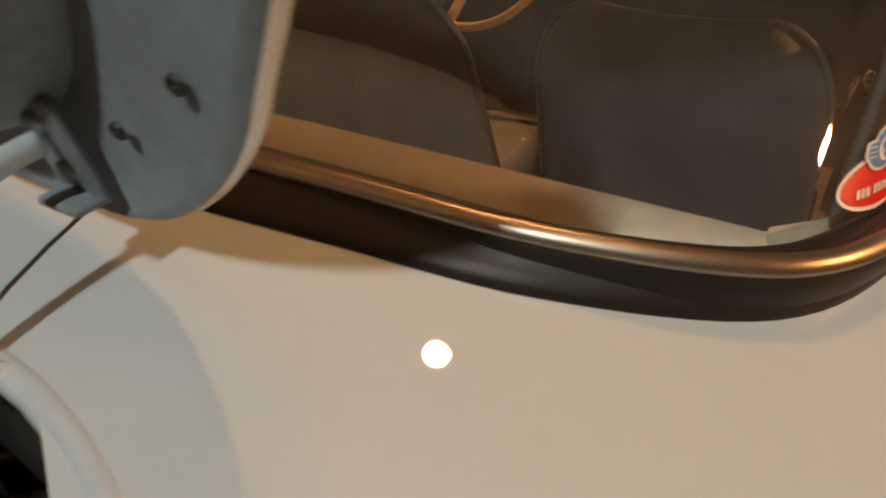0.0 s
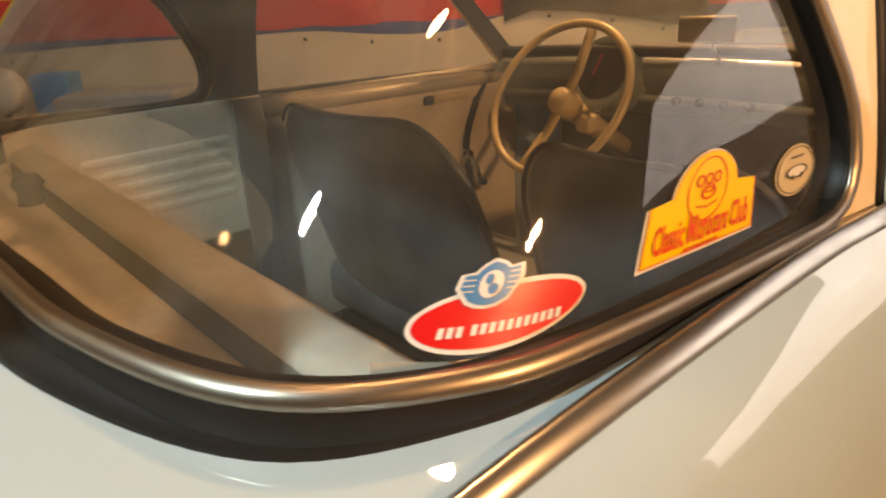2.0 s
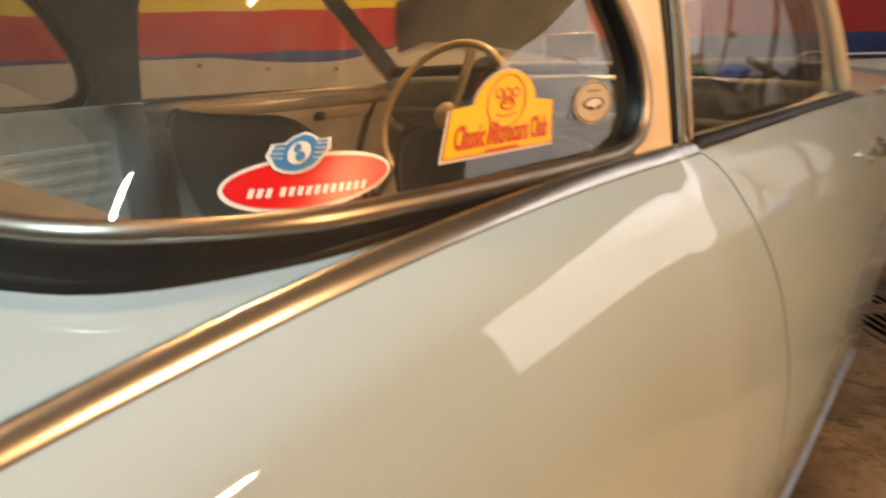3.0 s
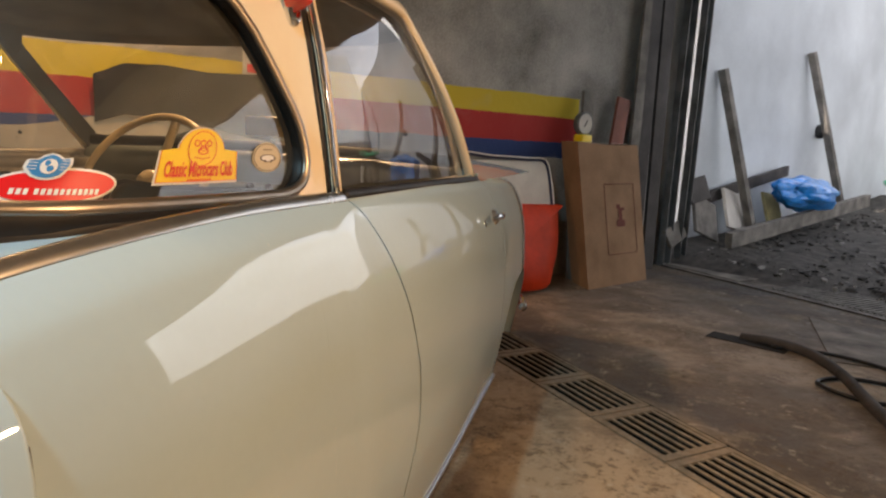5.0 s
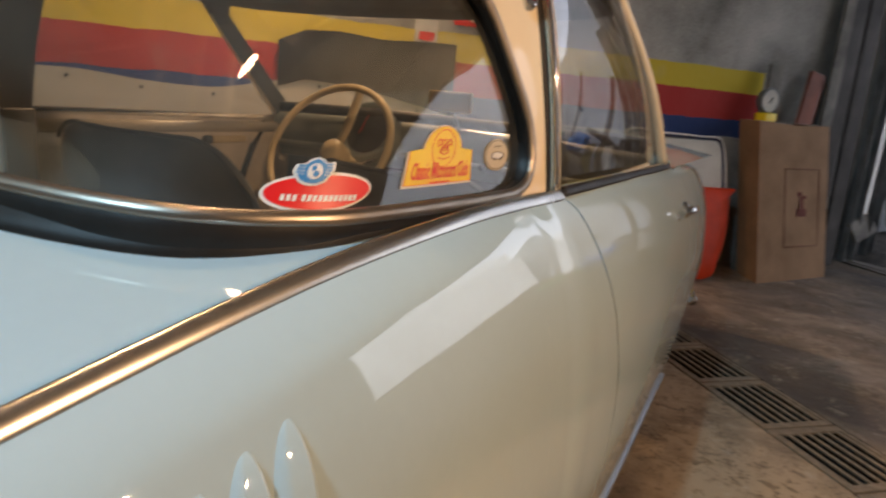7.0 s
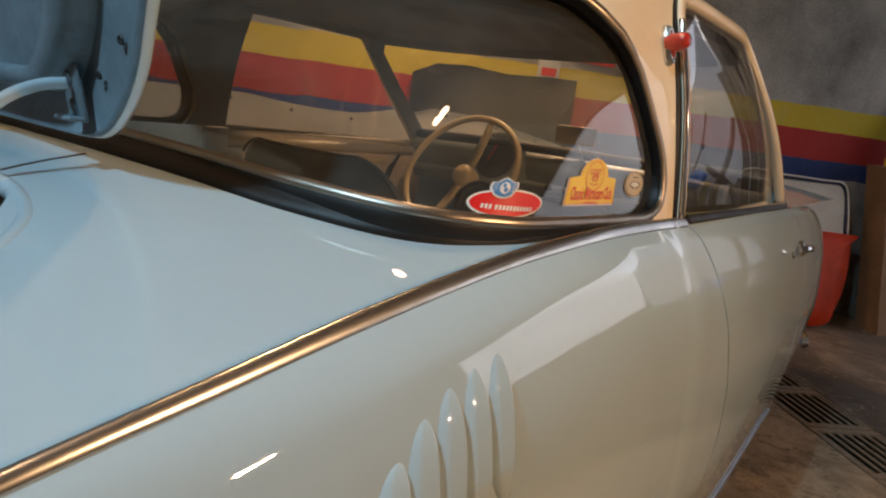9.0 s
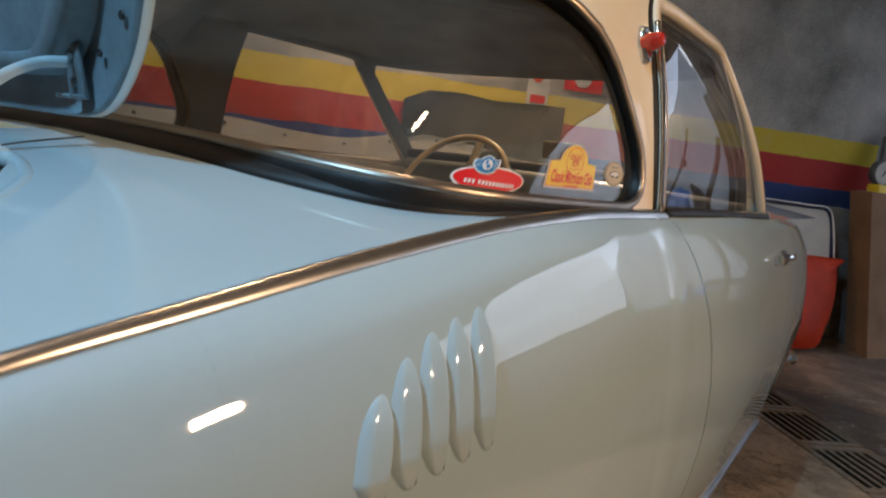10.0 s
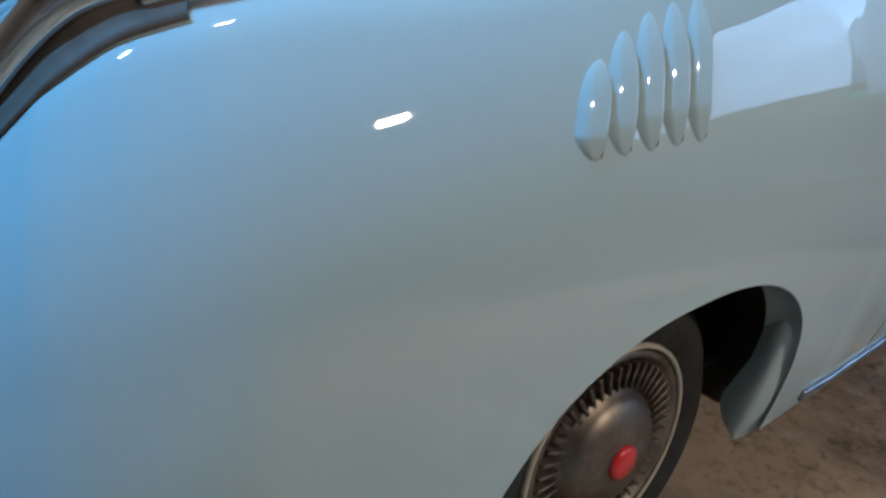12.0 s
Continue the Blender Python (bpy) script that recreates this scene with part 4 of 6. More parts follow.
def interior():
    # shelf behind the seats with a padded front roll and a channel
    rows = []
    for x in np.linspace(-1, 1, 40):
        back_y = -0.105 + 0.17 * abs(x) ** 3.2
        hw = 0.565
        nominal = [(-0.2, 0.787), (-0.006, 0.788), (0.001, 0.787), (0.003, 0.781), (0.004, 0.768), (0.013, 0.768), (0.0145, 0.787), (0.019, 0.799), (0.028, 0.804), (0.058, 0.805), (0.072, 0.796), (0.076, 0.774)]
        ys = [(max(y, back_y + 0.002 * k), z) for k, (y, z) in enumerate(nominal)]
        rows.append([np.array((x * hw, y, z)) for y, z in ys])
    part("parcel_shelf", grid(rows), TRIM_CREAM, car, "beige vinyl covered rear shelf")
    # Liner over the groove; the groove's shade is painted in as darker brown.
    rows = [[np.array((x, y, z)) for y, z in ((0.0024, 0.7868), (0.0042, 0.7800), (0.0052, 0.7692), (0.0118, 0.7692), (0.0133, 0.7868), (0.0165, 0.7945))] for x in np.linspace(-0.455, 0.455, 24)]
    part("shelf_channel", grid(rows), CHANNEL, car, "rear shelf channel liner, shade in its brown colour")
    rows = [[np.array((x * 0.565, y, z)) for y, z in ((0.0755, 0.770), (0.080, 0.60), (0.13, 0.42), (0.30, 0.30))] for x in np.linspace(-1, 1, 12)]
    part("rear_footwell", grid(rows), CARPET, car, "dark carpet below the rear shelf")
    part("shelf_knob", lathe([(0.0005, 0.02), (0.012, 0.018), (0.016, 0.01), (0.012, 0.0), (0.014, -0.012)], (-0.02, -0.03, 0.835), (0, 0, 1), 20), DARK, car)
    part("cabin_floor", box((1.12, 1.5, 0.02), (0, 0.85, 0.235)), CARPET, car)
    part("bulkhead", box((1.1, 0.02, 0.55), (0, 1.52, 0.50)), DARK, car)
    for s in (1, -1):
        # rear side lining with pressed pleats, door lining with waist rail
        rows = []
        for y in np.linspace(0.02, 0.47, 20):
            xx = 0.575 - 0.06 * max(0.0, (0.12 - y) / 0.1) ** 2
            rows.append([np.array((s * (xx + (0.0 if z > 0.80 else 0.012)), y, z)) for z in (0.54, 0.58, 0.62, 0.72, 0.80, 0.822, 0.83)])
        part("side_lining", grid(rows), TRIM_CREAM, car, "cream vinyl side lining with pleats")
        for z in (0.630, 0.658, 0.686, 0.714, 0.742):
            part("pleat", sweep([(s * 0.5872, 0.14, z), (s * 0.5872, 0.26, z + 0.002), (s * 0.5872, 0.43, z + 0.004)], [(-0.0125, -0.0006), (-0.0065, 0.0010), (0, 0.0015), (0.0065, 0.0010), (0.0125, -0.0006)], (-s, 0, 0)), TRIM_CREAM, car, smooth=False)
        part("belt_pillar_lining", box((0.012, 0.07, 0.56), (s * 0.572, 0.475, 0.55), 0.004), PILLAR_IN, car)
        rows = [[np.array((s * x, y, z)) for x, z in ((0.600, 0.25), (0.60, 0.50), (0.598, 0.735), (0.590, 0.74), (0.585, 0.765), (0.590, 0.80), (0.604, 0.822))] for y in np.linspace(0.515, 1.34, 24)]
        part("door_lining", grid(rows), TRIM_CREAM, car, "cream vinyl door lining")
        part("waist_rail", tube([(s * 0.588, 0.52, 0.792), (s * 0.586, 0.9, 0.790), (s * 0.588, 1.33, 0.785)], 0.016, 10), RAIL_PAINT, car, "beige painted waist rail")
        part("door_pull", box((0.02, 0.13, 0.022), (s * 0.585, 1.07, 0.752), 0.006), BAKELITE, car, "ivory plastic door pull")
        part("pull_end", box((0.022, 0.03, 0.024), (s * 0.585, 0.99, 0.752), 0.006), DARK, car)
        cr = part("window_crank", lathe([(0.0005, 0.02), (0.018, 0.018), (0.024, 0.008), (0.024, 0.0)], (s * 0.598, 1.13, 0.575), (-s, 0, 0), 24), CHROME, car, "chrome window crank")
        part("crank_arm", tube([(s * 0.575, 1.13, 0.575), (s * 0.568, 1.145, 0.54), (s * 0.565, 1.155, 0.50)], 0.007, 8), CHROME, cr)
        part("crank_knob", lathe([(0.0005, 0.022), (0.009, 0.02), (0.011, 0.01), (0.008, 0.0)], (s * 0.565, 1.155, 0.50), (-s, 0, 0), 14), DARK, cr)
        part("door_rubber", tube(spline([(s * 0.592, 1.22, 0.80), (s * 0.592, 1.16, 0.70), (s * 0.594, 1.13, 0.60), (s * 0.594, 1.15, 0.45), (s * 0.594, 1.17, 0.26)], 6), 0.010, 8), RUBBER, car)
    # dash with a speedometer pod, glove tray and screen rail
    rows = []
    for x in np.linspace(-0.59, 0.59, 30):
        bow = 0.07 * (x / 0.59) ** 2
        rows.append([np.array((x, 1.52 - bow, 0.845)), np.array((x, 1.40 - bow, 0.850)), np.array((x, 1.345 - bow, 0.838)), np.array((x, 1.33 - bow, 0.815)), np.array((x, 1.335 - bow, 0.775)), np.array((x, 1.35 - bow, 0.765)), np.array((x, 1.36 - bow, 0.72)), np.array((x, 1.37 - bow, 0.70)), np.array((x, 1.42 - bow, 0.695))])
    part("dashboard", grid(rows), DASH, car, "grey painted metal dashboard")
    part("dash_band", tube([(-0.57, 1.268, 0.742), (-0.3, 1.325, 0.742), (0, 1.345, 0.742), (0.3, 1.325, 0.742), (0.57, 1.268, 0.742)], 0.010, 10), DASH, car, "grey painted dash band")
    pod = part("speedometer", lathe([(0.0005, 0.018), (0.075, 0.02), (0.088, 0.03), (0.094, 0.022), (0.096, -0.05)], (-0.25, 1.31, 0.80), (0, -0.9, 0.42), 40), DASH, car, "round speedometer in a pod")
    part("dial", lathe([(0.0005, 0.0225), (0.072, 0.0225)], (-0.25, 1.31, 0.80), (0, -0.9, 0.42), 40), DARK, pod)
    part("needle", box((0.004, 0.002, 0.06), (-0.262, 1.285, 0.825), 0.001, Matrix.Rotation(0.5, 3, "Y")), RED_EN, pod)
    part("dash_pad", tube([(-0.56, 1.262, 0.852), (-0.3, 1.318, 0.858), (0, 1.338, 0.858), (0.3, 1.318, 0.858), (0.56, 1.262, 0.852)], 0.016, 10), DARK, car, "dark padded dash top")
    for x in (-0.06, 0.0, 0.06, 0.12, 0.30):
        part("dash_knob", lathe([(0.0005, 0.024), (0.009, 0.022), (0.011, 0.012), (0.007, 0.0)], (x, 1.335 - 0.07 * (x / 0.59) ** 2, 0.742), (0, -1, 0.15), 14), DARK, car)
    part("inner_mirror", box((0.125, 0.014, 0.052), (0.066, 1.20, 0.915), 0.006), BAKELITE, car, "ivory backed mirror on a short stalk")
    part("mirror_stalk", tube([(0.066, 1.21, 0.905), (0.066, 1.24, 0.87), (0.066, 1.27, 0.84)], 0.005, 8), CHROME, car)


interior()


def steering():
    c = np.array((-0.283, 1.15, 0.76))
    n = np.array((0, -0.86, 0.51))
    n /= np.linalg.norm(n)
    r = np.array((1.0, 0, 0))
    up = np.cross(r, n) * -1
    if up[2] < 0:
        up = -up
    st = thing("steering_wheel", "ivory plastic steering wheel with straight spokes", "steering wheel")
    rim = [c + 0.195 * (r * math.cos(a) + up * math.sin(a)) for a in np.linspace(0, 2 * math.pi, 64, endpoint=False)]
    part("rim", sweep(rim, ring(0.0105, 12), n, closed=True), BAKELITE, st)
    for a in (80, 260):
        d = r * math.cos(radians(a)) + up * math.sin(radians(a))
        part("spoke", sweep([c - n * 0.03 + d * 0.01, c - n * 0.028 + d * 0.08, c - n * 0.012 + d * 0.15, c + d * 0.194], [(-0.013, -0.004), (-0.013, 0.004), (0.013, 0.004), (0.013, -0.004)], n), BAKELITE, st)
    part("hub", lathe([(0.0005, 0.012), (0.022, 0.010), (0.034, 0.0), (0.038, -0.02), (0.036, -0.05)], c - n * 0.012, n, 32), BAKELITE, st)
    part("column", tube([c - n * 0.05, c - n * 0.16, c - n * 0.34], 0.028, 16), BAKELITE, st, "ivory steering column shroud")
    part("stalk", tube([c - n * 0.09, c - n * 0.08 + r * 0.07, c - n * 0.06 + r * 0.12 + up * 0.01], 0.005, 8), CHROME, st)
    part("switch", box((0.05, 0.05, 0.05), c - n * 0.11 + r * 0.035 - up * 0.02, 0.012), BAKELITE, st)
    return st


steering()


# ---- window stickers ----
WHITE_VINYL = mat("white_vinyl", (0.80, 0.77, 0.72), 0.35, var=0.03)
RED_VINYL = mat("red_vinyl", (0.78, 0.012, 0.015), 0.35, var=0.03)
BLUE_VINYL = mat("blue_vinyl_print", (0.03, 0.22, 0.48), 0.35, var=0.03)
YELLOW_VINYL = mat("yellow_vinyl", (0.94, 0.66, 0.02), 0.35, var=0.03)
ORANGE_INK = mat("red_orange_ink", (0.78, 0.075, 0.01), 0.4, var=0.05)
IVORY_VINYL = mat("ivory_vinyl", (0.62, 0.52, 0.33), 0.35, var=0.06)
BROWN_INK = mat("brown_ink", (0.07, 0.045, 0.025), 0.5, var=0.1)


def text_mesh(words, size, wide=1.0, heavy=0.0):
    """The outlines of a line of words as flat faces, centred on the origin."""
    cu = bpy.data.curves.new("words", "FONT")
    cu.body, cu.size, cu.offset, cu.align_x, cu.align_y = words, size, heavy, "CENTER", "CENTER"
    cu.resolution_u = 2
    ob = new("words", cu)
    me = bpy.data.meshes.new_from_object(ob.evaluated_get(bpy.context.evaluated_depsgraph_get()))
    bpy.data.objects.remove(ob)
    bpy.data.curves.remove(cu)
    bm = bmesh.new()
    bm.from_mesh(me)
    bpy.data.meshes.remove(me)
    for v in bm.verts:
        v.co.x *= wide
    return bm


def on_glass(y, s0, tall):
    """A map from flat sticker metres (ahead, up) to the glass round a place on it, y along and s0 up."""
    u0 = pane_u(y, s0)
    us = np.arange(60.0, 180.0, 0.5)
    run = np.array([pane(u, s0) for u in us])
    way = np.concatenate([[0], np.cumsum(np.linalg.norm(np.diff(run, axis=0), axis=1))])
    way -= np.interp(u0, us, way)
    ds = np.linalg.norm(pane(u0, s0 + 0.02) - pane(u0, s0 - 0.02)) / 0.04

    def place(a, b, off):
        u, s = float(np.interp(0.965 * a, way, us)), s0 + tall * b / ds
        return pane(u, s, 1, off)

    return place


def stuck(bm, place, off, name, material, parent, label=""):
    for v in bm.verts:
        v.co = Vector(place(v.co.x, v.co.y, off))
    bmesh.ops.recalc_face_normals(bm, faces=bm.faces)
    return part(name, bm, material, parent, label, smooth=False)


def disc(outline, rings=6):
    o = np.array(outline, float)
    c = o.mean(0)
    return grid([[np.append(c + (p - c) * f, 0) for p in o] for f in np.linspace(1, 0.001, rings)], wrap=True)


def annulus(outline, inner):
    o = np.array(outline, float)
    c = o.mean(0)
    return grid([[np.append(c + (p - c) * f, 0) for p in o] for f in (1, (1 + inner) / 2, inner)], wrap=True)


def ellipse(a, b, n=56, at=(0, 0)):
    return [(at[0] + a * math.cos(t), at[1] + b * math.sin(t)) for t in np.linspace(0, 2 * math.pi, n, endpoint=False)]


def bars(place, off, parent, material, runs):
    bm = bmesh.new()
    for x0, x1, y0, y1 in runs:
        n = max(1, int((x1 - x0) / 0.006))
        grid([[(x0 + (x1 - x0) * k / n, y, 0) for k in range(n + 1)] for y in (y0, y1)], bm)
    stuck(bm, place, off, "lettering", material, parent)


def stickers():
    oval = thing("oval_sticker", "red oval sticker with blue crest on the rear window", "sticker")
    pl = on_glass(0.0690, 0.043, 1.08)
    tilt = radians(2)
    rot = lambda pts: [(x * math.cos(tilt) - y * math.sin(tilt), x * math.sin(tilt) + y * math.cos(tilt)) for x, y in pts]
    stuck(disc(rot(ellipse(0.0505, 0.0163))), pl, 0.0012, "backing", WHITE_VINYL, oval)
    stuck(disc(rot(ellipse(0.0478, 0.0138))), pl, 0.0018, "field", RED_VINYL, oval)
    word1 = [(-0.0340 + 0.0048 * k, -0.0309 + 0.0048 * k, -0.0076, -0.0026) for k in range(3)]
    word2 = [(-0.0170 + 0.0048 * k, -0.0139 + 0.0048 * k, -0.0074, -0.0024) for k in range(11)]
    bars(pl, 0.0024, oval, WHITE_VINYL, word1 + word2)
    crest = [(-0.019, 0.010), (-0.0175, 0.0175), (-0.010, 0.0185), (-0.006, 0.0225), (0.0, 0.0255), (0.006, 0.0235), (0.010, 0.0205), (0.0175, 0.0215), (0.019, 0.014), (0.0155, 0.0075), (0.012, 0.002), (0.006, -0.001), (0.0, -0.0018), (-0.006, -0.001), (-0.012, 0.0015), (-0.0155, 0.0055)]
    crest = [(x * 0.95 - 0.0130, y * 0.86 + 0.0060) for x, y in crest]
    stuck(disc(crest), pl, 0.0030, "crest_backing", WHITE_VINYL, oval)
    c = np.mean(crest, 0)
    stuck(disc([tuple(c + (np.array(p) - c) * 0.86) for p in crest]), pl, 0.0036, "crest", BLUE_VINYL, oval, "blue winged crest")
    stuck(disc(ellipse(0.0064, 0.0064, 32, (-0.0130, 0.0158))), pl, 0.0042, "crest_disc", WHITE_VINYL, oval)
    stuck(disc(ellipse(0.0026, 0.0026, 20, (-0.0118, 0.0136))), pl, 0.0048, "crest_mark", BLUE_VINYL, oval)
    stuck(disc(ellipse(0.0020, 0.0025, 20, (-0.0146, 0.0182))), pl, 0.0048, "crest_mark", BLUE_VINYL, oval)
    bars(pl, 0.0042, oval, WHITE_VINYL, [(-0.0130 + sx * 0.0118 - 0.0034, -0.0130 + sx * 0.0118 + 0.0034, 0.0128 + 0.0026 * k, 0.0133 + 0.0026 * k) for sx in (-1, 1) for k in range(4)])

    yel = thing("club_sticker", "yellow plaque sticker with red club lettering on glass", "sticker")
    pl = on_glass(0.220, 0.090, 0.94)
    arc = [(0.037 * math.cos(t), 0.019 + 0.0285 * math.sin(t)) for t in np.linspace(0.06, math.pi - 0.06, 20)]
    shape = [(-0.061, -0.0175), (0, -0.0175), (0.061, -0.0175), (0.0605, 0.0), (0.060, 0.0195), (0.045, 0.0200)] + arc + [(-0.045, 0.0200), (-0.060, 0.0195), (-0.0605, 0.0)]
    stuck(disc(shape, 8), pl, 0.0012, "backing", WHITE_VINYL, yel)
    c = np.mean(shape, 0)
    small = [tuple(c + (np.array(p) - c) * np.array((0.965, 0.945))) for p in shape]
    stuck(disc(small, 8), pl, 0.0018, "field", YELLOW_VINYL, yel, "yellow printed field")
    stuck(annulus(small, 0.985), pl, 0.0024, "border", ORANGE_INK, yel)
    stuck(annulus(ellipse(0.0225, 0.0205, 48, (0, 0.0225)), 0.95), pl, 0.0026, "ring", ORANGE_INK, yel)
    for x in (-0.0095, 0.0, 0.0095):
        stuck(annulus(ellipse(0.0046, 0.0040, 24, (x, 0.0285)), 0.66), pl, 0.0026, "emblem", ORANGE_INK, yel)
    stuck(annulus(ellipse(0.0085, 0.0042, 24, (0.001, 0.0195)), 0.72), pl, 0.0026, "emblem", ORANGE_INK, yel)
    stuck(annulus(ellipse(0.0062, 0.0030, 24, (0.001, 0.0225)), 0.7), pl, 0.0028, "emblem", ORANGE_INK, yel)
    bars(pl, 0.0026, yel, ORANGE_INK, [(-0.011 + 0.0034 * k, -0.0087 + 0.0034 * k, 0.0098 + 0.0006 * abs(k - 3), 0.0112 + 0.0006 * abs(k - 3)) for k in range(7)])
    bm = text_mesh("Classic Microcars Club", 0.0240, 0.457, 0.0006)
    for v in bm.verts:
        v.co.y -= 0.0018
    stuck(bm, pl, 0.0030, "lettering", ORANGE_INK, yel)
    bars(pl, 0.0026, yel, ORANGE_INK, [(-0.018 + 0.0036 * k, -0.0155 + 0.0036 * k, -0.0148, -0.0122) for k in range(10)])

    rnd = thing("round_sticker", "small ivory round sticker with dark drawing on glass", "sticker")
    pl = on_glass(0.337, 0.126, 0.98)
    stuck(disc(ellipse(0.0300, 0.0178)), pl, 0.0012, "field", IVORY_VINYL, rnd)
    stuck(annulus(ellipse(0.0280, 0.0164), 0.95), pl, 0.0018, "ring", BROWN_INK, rnd)
    stuck(disc(ellipse(0.0165, 0.0046, 32, (0, -0.001))), pl, 0.0018, "drawing", WHITE_VINYL, rnd)
    stuck(annulus(ellipse(0.0165, 0.0046, 32, (0, -0.001)), 0.8), pl, 0.0022, "drawing", BROWN_INK, rnd)
    for x in (-0.006, 0.0065):
        stuck(disc(ellipse(0.0020, 0.0020, 16, (x, -0.0045))), pl, 0.0024, "drawing", BROWN_INK, rnd)
    bars(pl, 0.0020, rnd, BROWN_INK, [(-0.009 + 0.0032 * k, -0.0066 + 0.0032 * k, 0.0085, 0.0100) for k in range(6)])


stickers()

# ---- the garage ----
A_W, A_T = radians(52), radians(-44)
D_W = np.array((math.cos(A_W), math.sin(A_W), 0))
D_T = np.array((math.cos(A_T), math.sin(A_T), 0))
N_W = np.array((-D_W[1], D_W[0], 0))
CORNER = np.array((1.22, 5.10, 0))
HIGH = 2.9


def stripes_mat():
    """Old whitewash with three painted bands that end before the corner."""
    m = mat("striped_wall", (0.42, 0.39, 0.355), 0.85, var=0.30, scale=2.6, bump=0.3, bump_scale=22)
    n, l = m.node_tree.nodes, m.node_tree.links
    b = n["Principled BSDF"]
    plain = b.inputs["Base Color"].links[0].from_socket
    tc = n.new("ShaderNodeTexCoord")
    sep = n.new("ShaderNodeSeparateXYZ")
    l.new(tc.outputs["Object"], sep.inputs[0])
    nz = n.new("ShaderNodeTexNoise")
    nz.inputs["Scale"].default_value, nz.inputs["Detail"].default_value = 5.0, 6.0
    l.new(tc.outputs["Object"], nz.inputs["Vector"])
    off = n.new("ShaderNodeMath")
    off.operation = "MULTIPLY_ADD"
    off.inputs[1].default_value = 0.03
    l.new(nz.outputs["Fac"], off.inputs[0])
    l.new(sep.outputs["Z"], off.inputs[2])
    ramp = n.new("ShaderNodeValToRGB")
    ramp.color_ramp.interpolation = "CONSTANT"
    cols = [(0.0, (0.5, 0.5, 0.5)), (0.825, (0.018, 0.045, 0.16)), (0.935, (0.42, 0.022, 0.018)), (1.095, (0.60, 0.44, 0.025)), (1.235, (0.5, 0.5, 0.5))]
    e = ramp.color_ramp.elements
    e[0].position, e[0].color = 0.0, (*cols[0][1], 1)
    e[1].position, e[1].color = cols[1][0] / 2, (*cols[1][1], 1)
    for p, c in cols[2:]:
        x = e.new(p / 2)
        x.color = (*c, 1)
    half = n.new("ShaderNodeMath")
    half.operation = "MULTIPLY"
    half.inputs[1].default_value = 0.5
    l.new(off.outputs[0], half.inputs[0])
    l.new(half.outputs[0], ramp.inputs[0])

    def step(sock, lo, up):
        a = n.new("ShaderNodeMath")
        a.operation = "GREATER_THAN" if up else "LESS_THAN"
        l.new(sock, a.inputs[0])
        a.inputs[1].default_value = lo
        return a.outputs[0]

    dot = n.new("ShaderNodeVectorMath")
    dot.operation = "DOT_PRODUCT"
    l.new(tc.outputs["Object"], dot.inputs[0])
    dot.inputs[1].default_value = tuple(D_W)
    lim = float(D_W @ CORNER) - 1.0
    k = None
    for sock in (step(off.outputs[0], 0.825, True), step(off.outputs[0], 1.235, False), step(dot.outputs["Value"], lim, False)):
        if k is None:
            k = sock
        else:
            mu = n.new("ShaderNodeMath")
            mu.operation = "MULTIPLY"
            l.new(k, mu.inputs[0])
            l.new(sock, mu.inputs[1])
            k = mu.outputs[0]
    wear = n.new("ShaderNodeMapRange")
    wear.inputs["From Min"].default_value, wear.inputs["From Max"].default_value = 0.25, 0.45
    wear.inputs["To Min"].default_value, wear.inputs["To Max"].default_value = 0.75, 0.97
    l.new(nz.outputs["Fac"], wear.inputs["Value"])
    mu = n.new("ShaderNodeMath")
    mu.operation = "MULTIPLY"
    l.new(k, mu.inputs[0])
    l.new(wear.outputs[0], mu.inputs[1])
    mix = n.new("ShaderNodeMix")
    mix.data_type = "RGBA"
    l.new(mu.outputs[0], mix.inputs["Factor"])
    l.new(plain, mix.inputs["A"])
    l.new(ramp.outputs["Color"], mix.inputs["B"])
    l.new(mix.outputs["Result"], b.inputs["Base Color"])
    return m




